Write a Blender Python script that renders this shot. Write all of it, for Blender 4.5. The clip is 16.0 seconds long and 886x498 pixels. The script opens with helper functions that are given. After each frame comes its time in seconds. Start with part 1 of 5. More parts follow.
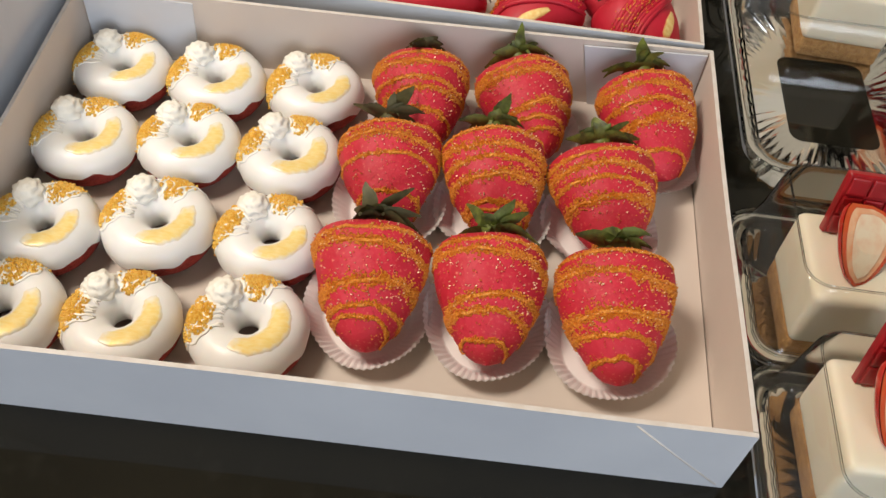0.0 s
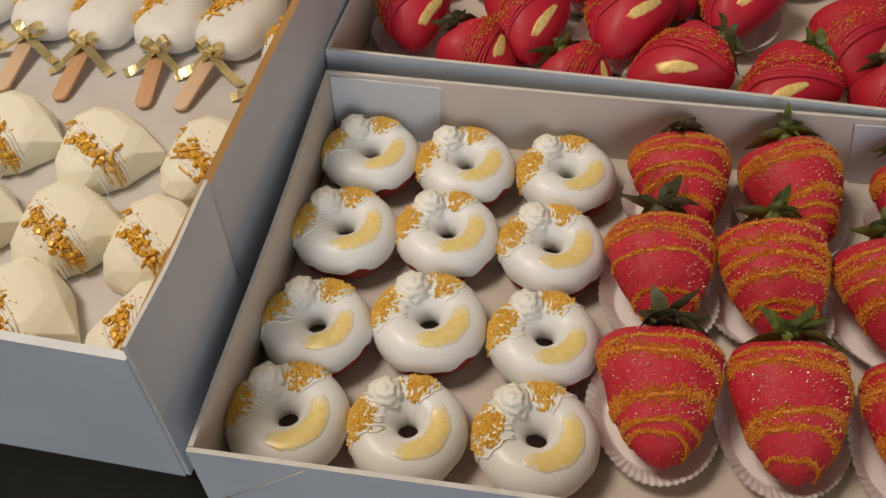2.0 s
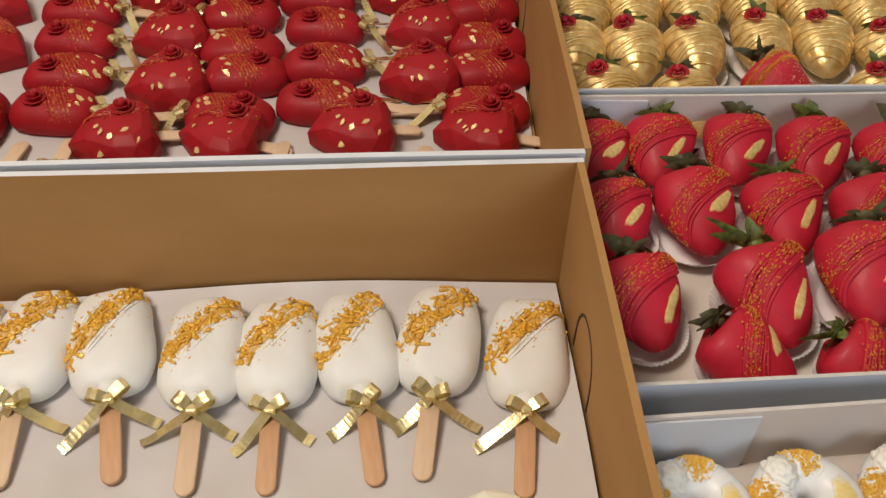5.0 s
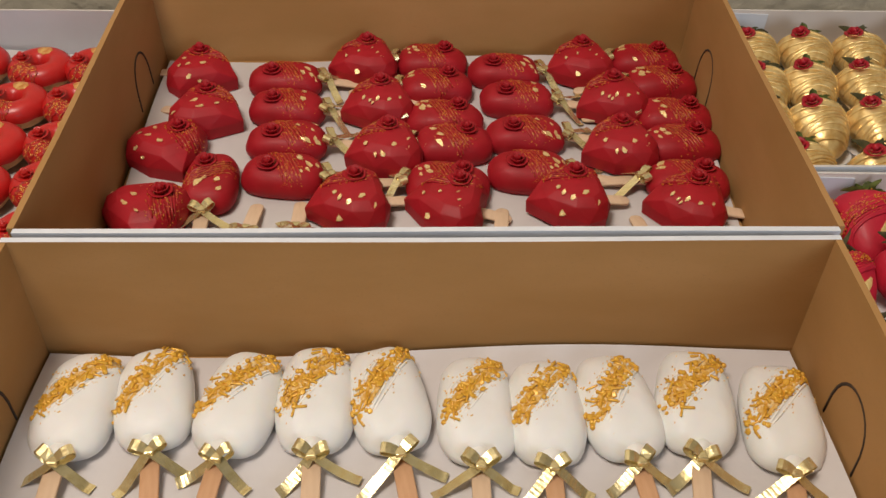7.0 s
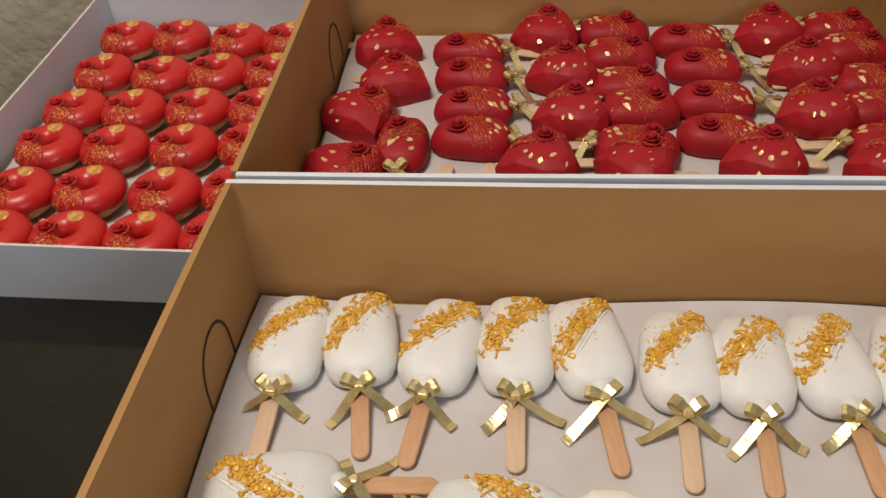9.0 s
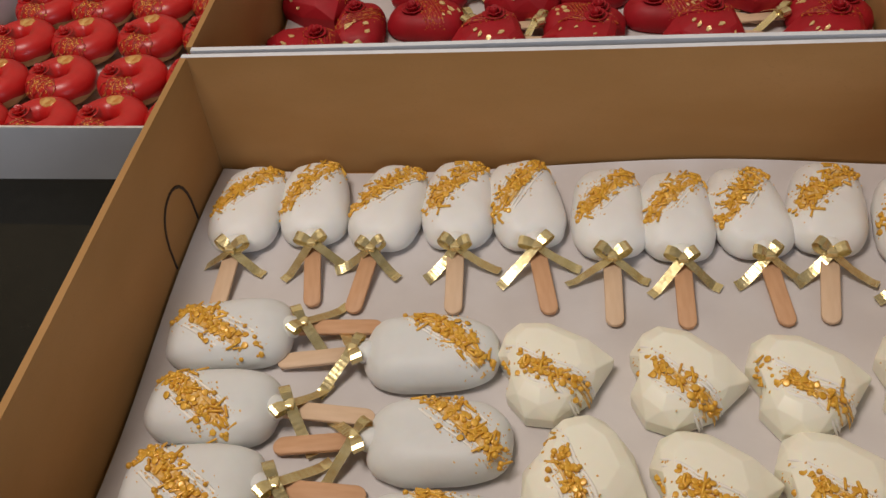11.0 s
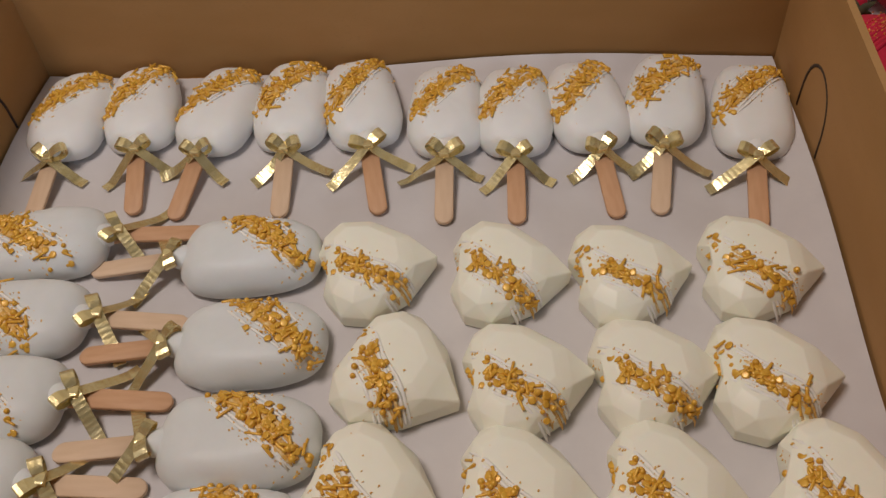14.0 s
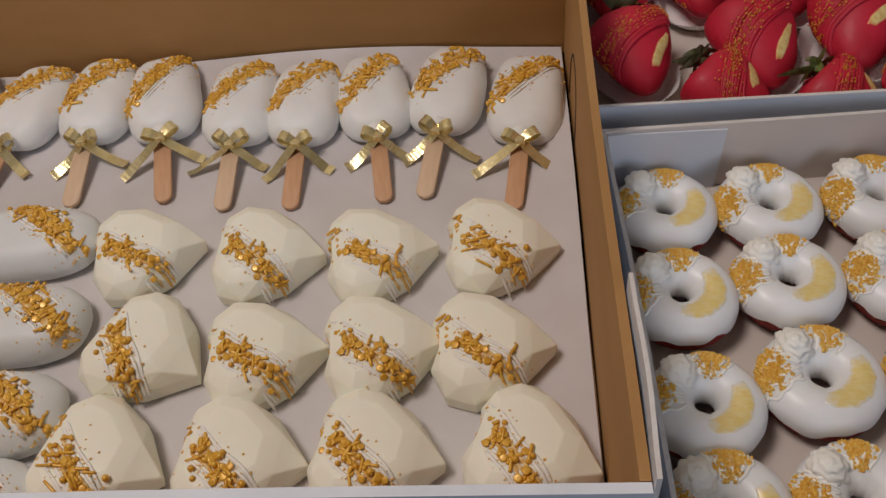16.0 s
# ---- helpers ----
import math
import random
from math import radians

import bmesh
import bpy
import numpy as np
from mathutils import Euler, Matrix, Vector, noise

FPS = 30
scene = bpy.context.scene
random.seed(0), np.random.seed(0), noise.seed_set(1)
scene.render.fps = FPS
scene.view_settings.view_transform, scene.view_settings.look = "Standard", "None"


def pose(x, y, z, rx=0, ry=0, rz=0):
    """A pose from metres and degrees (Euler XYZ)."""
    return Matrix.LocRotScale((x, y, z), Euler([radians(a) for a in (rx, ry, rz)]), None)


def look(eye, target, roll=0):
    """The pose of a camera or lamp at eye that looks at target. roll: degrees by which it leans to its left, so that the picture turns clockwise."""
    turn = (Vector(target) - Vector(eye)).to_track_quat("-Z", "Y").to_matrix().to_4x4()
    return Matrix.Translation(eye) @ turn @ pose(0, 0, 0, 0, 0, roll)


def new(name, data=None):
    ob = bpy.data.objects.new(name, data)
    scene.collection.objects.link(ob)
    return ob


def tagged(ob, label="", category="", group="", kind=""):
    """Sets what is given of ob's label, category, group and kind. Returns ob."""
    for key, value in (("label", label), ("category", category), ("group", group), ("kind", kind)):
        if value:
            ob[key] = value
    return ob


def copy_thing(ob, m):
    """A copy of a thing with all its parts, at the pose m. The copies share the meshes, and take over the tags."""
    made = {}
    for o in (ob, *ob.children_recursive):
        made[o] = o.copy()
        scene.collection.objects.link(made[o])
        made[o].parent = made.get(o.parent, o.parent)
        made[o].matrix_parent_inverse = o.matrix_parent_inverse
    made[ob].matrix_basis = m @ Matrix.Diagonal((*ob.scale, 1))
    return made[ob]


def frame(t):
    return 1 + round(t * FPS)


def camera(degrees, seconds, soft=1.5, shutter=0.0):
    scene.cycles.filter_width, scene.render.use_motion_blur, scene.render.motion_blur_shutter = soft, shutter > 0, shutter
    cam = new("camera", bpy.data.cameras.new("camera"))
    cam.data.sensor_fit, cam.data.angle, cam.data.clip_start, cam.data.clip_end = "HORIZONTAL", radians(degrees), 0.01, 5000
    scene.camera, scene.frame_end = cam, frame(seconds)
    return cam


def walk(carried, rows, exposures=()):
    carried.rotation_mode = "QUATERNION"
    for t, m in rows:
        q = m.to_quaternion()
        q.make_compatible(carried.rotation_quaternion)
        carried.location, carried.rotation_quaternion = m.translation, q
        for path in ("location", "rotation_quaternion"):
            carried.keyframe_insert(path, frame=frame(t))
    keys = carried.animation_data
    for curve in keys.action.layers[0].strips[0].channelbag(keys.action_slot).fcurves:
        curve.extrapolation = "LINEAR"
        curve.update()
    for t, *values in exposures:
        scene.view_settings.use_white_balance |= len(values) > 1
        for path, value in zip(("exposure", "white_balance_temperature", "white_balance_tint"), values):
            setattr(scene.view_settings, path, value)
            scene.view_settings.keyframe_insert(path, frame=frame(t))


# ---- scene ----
cam = camera(52.0, 16.0)
PATH = [
    (0, (0.271, 0.166, 0.381), (0.178, 1.405, -1.186), 6.6),
    (0.5, (0.25, 0.172, 0.381), (0.105, 1.41, -1.183), 5.7),
    (1, (0.231, 0.168, 0.387), (0.016, 1.4, -1.174), 3.6),
    (1.5, (0.207, 0.172, 0.39), (-0.087, 1.386, -1.172), 0.4),
    (2, (0.173, 0.191, 0.391), (-0.124, 1.414, -1.163), -0.7),
    (2.5, (0.141, 0.232, 0.391), (-0.065, 1.496, -1.145), -1.4),
    (3, (0.108, 0.273, 0.388), (-0.013, 1.579, -1.121), -0.7),
    (3.5, (0.083, 0.297, 0.399), (0.001, 1.643, -1.078), 0.8),
    (4, (0.036, 0.312, 0.406), (-0.014, 1.697, -1.036), 0.1),
    (4.5, (-0.031, 0.318, 0.411), (-0.019, 1.698, -1.036), 0.3),
    (5, (-0.086, 0.319, 0.413), (-0.046, 1.747, -0.987), 1.3),
    (5.2, (-0.106, 0.319, 0.417), (-0.066, 1.761, -0.968), 1.3),
    (7.3, (-0.248, 0.298, 0.442), (-0.266, 1.805, -0.873), 1.7),
    (7.5, (-0.257, 0.297, 0.438), (-0.322, 1.804, -0.875), 0.7),
    (8, (-0.272, 0.29, 0.437), (-0.471, 1.789, -0.872), -2.2),
    (8.2, (-0.277, 0.286, 0.431), (-0.524, 1.788, -0.866), -2.8),
    (10.3, (-0.253, 0.233, 0.413), (-0.55, 1.675, -0.941), -5.9),
    (10.5, (-0.246, 0.227, 0.415), (-0.551, 1.648, -0.96), -6.4),
    (11, (-0.229, 0.218, 0.411), (-0.521, 1.602, -1.003), -6.6),
    (11.5, (-0.203, 0.222, 0.399), (-0.508, 1.568, -1.048), -8.3),
    (12, (-0.193, 0.223, 0.389), (-0.476, 1.545, -1.085), -8.1),
    (12.5, (-0.185, 0.222, 0.387), (-0.422, 1.526, -1.111), -6.8),
    (13, (-0.182, 0.215, 0.382), (-0.402, 1.521, -1.117), -6.3),
    (13.5, (-0.171, 0.217, 0.381), (-0.379, 1.512, -1.129), -6.1),
    (14, (-0.162, 0.221, 0.378), (-0.338, 1.515, -1.136), -5.2),
    (14.5, (-0.155, 0.219, 0.372), (-0.296, 1.522, -1.138), -6.0),
    (15, (-0.118, 0.212, 0.378), (-0.267, 1.518, -1.13), -6.1),
    (15.5, (-0.07, 0.207, 0.383), (-0.241, 1.501, -1.132), -6.2),
    (16, (-0.029, 0.205, 0.386), (-0.21, 1.493, -1.133), -6.3),
]
EXPOSURES = [(0, 0.55, 6500, 10), (0.5, 0.25, 6550, 10), (1, 0.10, 6600, 10), (1.5, 0.0, 6650, 10), (2.5, -0.2, 6700, 10), (3.5, -0.04, 6500, 10), (5, 0.06, 6400, 10), (8.2, 0.0, 6250, 11), (10.5, -0.20, 6200, 12), (11.5, -0.48, 6150, 14), (12.5, -0.57, 6100, 15), (13.5, -0.57, 6050, 15), (16, -0.58, 6000, 16)]
walk(cam, [(t, look(eye, target, roll)) for t, eye, target, roll in PATH], EXPOSURES)

# ---------------------------------------------------------------- world and light
world = bpy.data.worlds.new("world")
scene.world = world
world.use_nodes = True
wn = world.node_tree.nodes
wn["Background"].inputs["Color"].default_value = (0.75, 0.82, 1.0, 1)
wn["Background"].inputs["Strength"].default_value = 0.12


def area_lamp(name, eye, target, sx, sy, watts, colour):
    data = bpy.data.lights.new(name, "AREA")
    data.shape, data.size, data.size_y = "RECTANGLE", sx, sy
    data.energy, data.color = watts, colour
    ob = new(name, data)
    ob.matrix_world = look(eye, target)
    return ob


CEILING_LAMP = area_lamp("ceiling_lamp_light", (-0.72, 0.36, 1.66), (-0.2, 0.7, 0.0), 0.5, 0.5, 22.0, (1.0, 0.87, 0.73))
WINDOW_LIGHT = area_lamp("window_daylight", (0.95, -1.44, 0.80), (0.1, 0.55, 0.0), 1.0, 1.1, 18.0, (0.85, 0.92, 1.0))

# ---------------------------------------------------------------- materials
def material(name, base, rough=0.5, metal=0.0, second=None, scale=60.0, detail=4.0, lo=0.35, hi=0.65, bump=0.0, bump_scale=300.0,
             bump_dist=0.0004, coat=0.0, sss=0.0, spec=0.5, fine=None, fine_scale=900.0, fine_lo=0.55, fine_hi=0.7, stretch=None):
    m = bpy.data.materials.new(name)
    m.use_nodes = True
    nt = m.node_tree
    b = nt.nodes["Principled BSDF"]
    b.inputs["Roughness"].default_value = rough
    b.inputs["Metallic"].default_value = metal
    b.inputs["Coat Weight"].default_value = coat
    b.inputs["Coat Roughness"].default_value = 0.15
    b.inputs["Specular IOR Level"].default_value = spec
    if sss:
        b.inputs["Subsurface Weight"].default_value = sss
        b.inputs["Subsurface Radius"].default_value = (1.0, 0.6, 0.4)
        b.inputs["Subsurface Scale"].default_value = 0.004
    b.inputs["Base Color"].default_value = (*base, 1)
    tc = nt.nodes.new("ShaderNodeTexCoord")
    src = tc.outputs["Object"]
    if stretch:
        mp = nt.nodes.new("ShaderNodeMapping")
        mp.inputs["Scale"].default_value = stretch
        nt.links.new(src, mp.inputs["Vector"])
        src = mp.outputs["Vector"]
    last = None
    if second:
        n = nt.nodes.new("ShaderNodeTexNoise")
        n.inputs["Scale"].default_value, n.inputs["Detail"].default_value = scale, detail
        nt.links.new(src, n.inputs["Vector"])
        r = nt.nodes.new("ShaderNodeMapRange")
        r.inputs["From Min"].default_value, r.inputs["From Max"].default_value = lo, hi
        nt.links.new(n.outputs["Fac"], r.inputs["Value"])
        mx = nt.nodes.new("ShaderNodeMix")
        mx.data_type = "RGBA"
        mx.inputs["A"].default_value, mx.inputs["B"].default_value = (*base, 1), (*second, 1)
        nt.links.new(r.outputs["Result"], mx.inputs["Factor"])
        last = mx.outputs["Result"]
    if fine:
        n = nt.nodes.new("ShaderNodeTexNoise")
        n.inputs["Scale"].default_value, n.inputs["Detail"].default_value = fine_scale, 2.0
        nt.links.new(src, n.inputs["Vector"])
        r = nt.nodes.new("ShaderNodeMapRange")
        r.inputs["From Min"].default_value, r.inputs["From Max"].default_value = fine_lo, fine_hi
        nt.links.new(n.outputs["Fac"], r.inputs["Value"])
        mx = nt.nodes.new("ShaderNodeMix")
        mx.data_type = "RGBA"
        mx.inputs["A"].default_value, mx.inputs["B"].default_value = (*base, 1), (*fine, 1)
        if last:
            nt.links.new(last, mx.inputs["A"])
        nt.links.new(r.outputs["Result"], mx.inputs["Factor"])
        last = mx.outputs["Result"]
    if last:
        nt.links.new(last, b.inputs["Base Color"])
    if bump:
        n = nt.nodes.new("ShaderNodeTexNoise")
        n.inputs["Scale"].default_value, n.inputs["Detail"].default_value = bump_scale, 4.0
        nt.links.new(src, n.inputs["Vector"])
        bp = nt.nodes.new("ShaderNodeBump")
        bp.inputs["Strength"].default_value, bp.inputs["Distance"].default_value = bump, bump_dist
        nt.links.new(n.outputs["Fac"], bp.inputs["Height"])
        nt.links.new(bp.outputs["Normal"], b.inputs["Normal"])
    return m


KRAFT = material("kraft_board", (0.44, 0.242, 0.089), 0.75, second=(0.39, 0.210, 0.070), scale=9, fine=(0.38, 0.21, 0.078), fine_scale=420, fine_lo=0.58, fine_hi=0.8, bump=0.25, bump_scale=500, bump_dist=0.0002, stretch=(1, 1, 2.5), spec=0.3)
BOARD = material("white_board", (0.65, 0.67, 0.71), 0.55, second=(0.59, 0.61, 0.655), scale=14, bump=0.15, bump_scale=420, bump_dist=0.0002, spec=0.35)
BOARD_IN = material("white_board_inside", (0.68, 0.61, 0.55), 0.6, second=(0.63, 0.56, 0.505), scale=12, bump=0.15, bump_scale=420, bump_dist=0.0002, spec=0.3)
RIM_WHITE = material("white_folded_edge", (0.74, 0.76, 0.80), 0.55, second=(0.68, 0.70, 0.74), scale=60)
RIM = material("cut_board_edge", (0.70, 0.67, 0.64), 0.8, second=(0.62, 0.57, 0.52), scale=120)
DRIZZLE_AMBER = material("gold_dusted_icing", (0.72, 0.41, 0.075), 0.42, second=(0.86, 0.68, 0.36), scale=420, lo=0.46, hi=0.66, bump=0.6, bump_scale=900, bump_dist=0.0006)
PARCHMENT = material("parchment_paper", (0.635, 0.605, 0.60), 0.5, second=(0.585, 0.55, 0.545), scale=22, bump=0.3, bump_scale=60, bump_dist=0.0012, spec=0.35)
SLIT = material("dark_slit", (0.05, 0.03, 0.02), 0.9)
TABLE = material("black_table_top", (0.010, 0.0095, 0.007), 0.05, second=(0.014, 0.013, 0.009), scale=8, fine=(0.02, 0.019, 0.015), fine_scale=60, fine_lo=0.6, fine_hi=0.9, bump=0.02, bump_scale=30, bump_dist=0.0004, spec=0.28)
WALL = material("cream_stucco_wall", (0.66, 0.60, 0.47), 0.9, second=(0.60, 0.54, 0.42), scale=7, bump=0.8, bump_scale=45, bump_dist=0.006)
# Ceiling tone set well below off-white to weaken its bounce light.
CEIL = material("ceiling_low_fill_paint", (0.40, 0.375, 0.32), 0.9, second=(0.36, 0.335, 0.285), scale=5)
# Taupe for the unseen walls, darkened so they bounce less fill light.
WALL_DIM = material("taupe_low_fill_wall", (0.25, 0.22, 0.18), 0.9, second=(0.22, 0.19, 0.155), scale=6, bump=0.4, bump_scale=45, bump_dist=0.003)
FLOOR = material("floor_tile_brown", (0.16, 0.12, 0.09), 0.5, second=(0.12, 0.09, 0.07), scale=5)

CHOC_WHITE = material("white_coating", (0.85, 0.85, 0.825), 0.5, second=(0.815, 0.81, 0.785), scale=38, bump=0.22, bump_scale=110, bump_dist=0.0012, coat=0.03, sss=0.12, spec=0.35)
CHOC_GREY = material("cool_white_coating", (0.77, 0.785, 0.775), 0.5, second=(0.72, 0.735, 0.725), scale=35, bump=0.25, bump_scale=90, bump_dist=0.0013, coat=0.03, sss=0.1, spec=0.35)
CHOC_IVORY = material("ivory_chocolate", (0.945, 0.925, 0.79), 0.5, second=(0.925, 0.90, 0.755), scale=45, bump=0.18, bump_scale=150, bump_dist=0.0007, coat=0.05, sss=0.12)
CHOC_RED = material("red_coating", (0.58, 0.018, 0.045), 0.55, spec=0.35, second=(0.45, 0.013, 0.030), scale=50, bump=0.25, bump_scale=140, bump_dist=0.0009, coat=0.04, sss=0.05)
CHOC_RED_A = material("red_coating_dusted", (0.60, 0.030, 0.058), 0.55, spec=0.35, second=(0.49, 0.018, 0.036), scale=45, fine=(0.70, 0.18, 0.13), fine_scale=700, fine_lo=0.60, fine_hi=0.78, bump=0.7, bump_scale=110, bump_dist=0.0016, sss=0.05)
CHOC_DEEP = material("deep_red_coating", (0.41, 0.008, 0.018), 0.58, spec=0.35, second=(0.33, 0.006, 0.012), scale=55, bump=0.35, bump_scale=120, bump_dist=0.0009, coat=0.02, sss=0.05)
RED_SPLASH = material("red_gold_dusted_drizzle", (0.40, 0.015, 0.018), 0.4, second=(0.58, 0.22, 0.04), scale=420, lo=0.52, hi=0.66, bump=0.5, bump_scale=900, bump_dist=0.0006)
RED_GLAZE = material("red_donut_glaze", (0.58, 0.018, 0.016), 0.36, second=(0.49, 0.013, 0.011), scale=60, bump=0.2, bump_scale=120, bump_dist=0.0008, coat=0.10, sss=0.05)
WHITE_GLAZE = material("white_donut_glaze", (0.85, 0.85, 0.84), 0.42, second=(0.80, 0.795, 0.78), scale=45, bump=0.16, bump_scale=90, bump_dist=0.001, coat=0.08, sss=0.1)
CAKE_RED = material("red_velvet_crumb", (0.33, 0.035, 0.022), 0.9, second=(0.22, 0.02, 0.014), scale=260, bump=0.9, bump_scale=700, bump_dist=0.0012)
CAKE_TAN = material("donut_crumb_tan", (0.62, 0.36, 0.17), 0.85, second=(0.52, 0.28, 0.12), scale=120, bump=0.6, bump_scale=500, bump_dist=0.0008)
CREAM = material("whipped_cream", (0.92, 0.905, 0.83), 0.5, second=(0.88, 0.86, 0.78), scale=200)
ICING_LINE = material("white_icing_line", (0.93, 0.915, 0.87), 0.5, second=(0.89, 0.87, 0.81), scale=150)
GOLD_SUGAR = material("gold_sugar", (0.83, 0.45, 0.045), 0.36, 0.0, second=(0.93, 0.66, 0.16), scale=700, lo=0.42, hi=0.6, bump=0.9, bump_scale=1400, bump_dist=0.0009)
GOLD_DUST = material("amber_gold_dust", (0.82, 0.55, 0.16), 0.5, second=(0.74, 0.42, 0.08), scale=300)
GOLD_GRIT = material("amber_gold_grit", (0.62, 0.18, 0.012), 0.36, 0.0, second=(0.82, 0.36, 0.05), scale=900, lo=0.46, hi=0.62, bump=0.6, bump_scale=1600, bump_dist=0.0012)
GOLD_SPRINKLE = material("gold_sprinkle", (0.82, 0.49, 0.06), 0.36, 0.15, second=(0.70, 0.36, 0.03), scale=260, coat=0.25)
GOLD_PAINT = material("pale_gold_paint", (0.86, 0.71, 0.33), 0.36, 0.1, coat=0.1, sss=0.1, second=(0.84, 0.63, 0.20), scale=200, lo=0.35, hi=0.65, stretch=(1, 3, 1), bump=0.15, bump_scale=300, bump_dist=0.0003)
GOLD_PALE = material("yellow_gold_brush", (0.88, 0.70, 0.30), 0.45, 0.15, second=(0.80, 0.55, 0.18), scale=330, lo=0.4, hi=0.62, bump=0.3, bump_scale=500, bump_dist=0.0004)
GOLD_LEAF = material("gold_leaf", (0.93, 0.76, 0.40), 0.28, 0.35, second=(0.84, 0.58, 0.22), scale=500, bump=0.6, bump_scale=900, bump_dist=0.0006)
GOLD_COAT = material("gold_painted_coating", (0.92, 0.69, 0.30), 0.30, 0.5, second=(0.72, 0.45, 0.14), scale=120, lo=0.42, hi=0.68, bump=0.5, bump_scale=200, bump_dist=0.0011)
GLINT = material("pale_gold_glitter", (0.95, 0.80, 0.55), 0.3, 0.3, second=(0.90, 0.62, 0.34), scale=700)
GOLD_ON_RED = material("gold_dusted_red", (0.62, 0.24, 0.05), 0.35, 0.2, second=(0.78, 0.48, 0.16), scale=240, lo=0.4, hi=0.62, coat=0.2)
RIBBON = material("gold_foil_ribbon", (0.86, 0.75, 0.43), 0.26, 0.75, second=(0.74, 0.61, 0.29), scale=180, bump=0.35, bump_scale=420, bump_dist=0.0005)
WOOD = material("birch_stick", (0.66, 0.39, 0.22), 0.6, second=(0.61, 0.345, 0.185), scale=90, stretch=(4, 0.5, 4), bump=0.15, bump_scale=300, bump_dist=0.0003)
WOOD_PALE = material("pale_birch_stick", (0.74, 0.54, 0.37), 0.6, second=(0.70, 0.50, 0.33), scale=90, stretch=(4, 0.5, 4), bump=0.15, bump_scale=300, bump_dist=0.0003)
LEAF = material("strawberry_leaf", (0.16, 0.20, 0.035), 0.5, second=(0.05, 0.055, 0.018), scale=170, lo=0.35, hi=0.68, bump=0.5, bump_scale=500, bump_dist=0.0006)
LEAF_DRY = material("wilted_leaf", (0.12, 0.11, 0.04), 0.6, second=(0.05, 0.05, 0.02), scale=160, lo=0.3, hi=0.7)
PAPER = material("white_paper_cup", (0.90, 0.885, 0.87), 0.6, second=(0.86, 0.845, 0.83), scale=40)
ROSE = material("red_rose_sugar", (0.52, 0.012, 0.028), 0.45, second=(0.30, 0.005, 0.014), scale=240)
CHEESE = material("cheesecake_cream", (0.84, 0.76, 0.60), 0.45, second=(0.80, 0.71, 0.54), scale=50, bump=0.2, bump_scale=120, bump_dist=0.0006, sss=0.15)
CRUST = material("crumb_crust", (0.45, 0.25, 0.09), 0.9, second=(0.30, 0.15, 0.05), scale=300, bump=0.9, bump_scale=700, bump_dist=0.0015)
BERRY_CUT = material("cut_strawberry", (0.88, 0.72, 0.50), 0.3, second=(0.84, 0.50, 0.30), scale=110, lo=0.45, hi=0.75, coat=0.3)
BERRY_MID = material("cut_strawberry_flesh", (0.82, 0.34, 0.16), 0.3, second=(0.86, 0.52, 0.30), scale=160, coat=0.3)
BERRY_RIM = material("cut_strawberry_rim", (0.66, 0.07, 0.02), 0.3, second=(0.66, 0.11, 0.03), scale=120, coat=0.3)
BERRY_SKIN = material("strawberry_skin", (0.52, 0.018, 0.012), 0.25, second=(0.62, 0.07, 0.02), scale=300, lo=0.55, hi=0.7, coat=0.4)
CHOC_BAR = material("red_chocolate_bar", (0.36, 0.010, 0.014), 0.35, second=(0.30, 0.008, 0.011), scale=60, coat=0.1)
LAMP_GLASS = material("lamp_diffuser", (0.9, 0.85, 0.75), 0.5)


def clear_plastic(name, tint, rough):
    m = bpy.data.materials.new(name)
    m.use_nodes = True
    nt = m.node_tree
    nt.nodes.remove(nt.nodes["Principled BSDF"])
    tr = nt.nodes.new("ShaderNodeBsdfTransparent")
    tr.inputs["Color"].default_value = (*tint, 1)
    gl = nt.nodes.new("ShaderNodeBsdfGlossy")
    gl.inputs["Roughness"].default_value = rough
    fr = nt.nodes.new("ShaderNodeFresnel")
    fr.inputs["IOR"].default_value = 1.5
    mx = nt.nodes.new("ShaderNodeMixShader")
    nt.links.new(fr.outputs["Fac"], mx.inputs["Fac"])
    nt.links.new(tr.outputs["BSDF"], mx.inputs[1])
    nt.links.new(gl.outputs["BSDF"], mx.inputs[2])
    nt.links.new(mx.outputs["Shader"], nt.nodes["Material Output"].inputs["Surface"])
    return m


def worn_edge(m, under):
    """Paint that thins out towards the rim of its stroke (mesh attribute "cover") and shows the glaze under it."""
    nt = m.node_tree
    b = nt.nodes["Principled BSDF"]
    src = b.inputs["Base Color"].links[0].from_socket
    at = nt.nodes.new("ShaderNodeAttribute")
    at.attribute_name = "cover"
    n = nt.nodes.new("ShaderNodeTexNoise")
    n.inputs["Scale"].default_value, n.inputs["Detail"].default_value = 240.0, 4.0
    tc = nt.nodes.new("ShaderNodeTexCoord")
    nt.links.new(tc.outputs["Object"], n.inputs["Vector"])
    add = nt.nodes.new("ShaderNodeMath")
    add.operation = "MULTIPLY_ADD"
    add.inputs[1].default_value = 1.1
    nt.links.new(n.outputs["Fac"], add.inputs[0])
    nt.links.new(at.outputs["Fac"], add.inputs[2])
    r = nt.nodes.new("ShaderNodeMapRange")
    r.inputs["From Min"].default_value, r.inputs["From Max"].default_value = 0.55, 1.25
    nt.links.new(add.outputs[0], r.inputs["Value"])
    mx = nt.nodes.new("ShaderNodeMix")
    mx.data_type = "RGBA"
    mx.inputs["A"].default_value = (*under, 1)
    nt.links.new(src, mx.inputs["B"])
    nt.links.new(r.outputs["Result"], mx.inputs["Factor"])
    nt.links.new(mx.outputs["Result"], b.inputs["Base Color"])


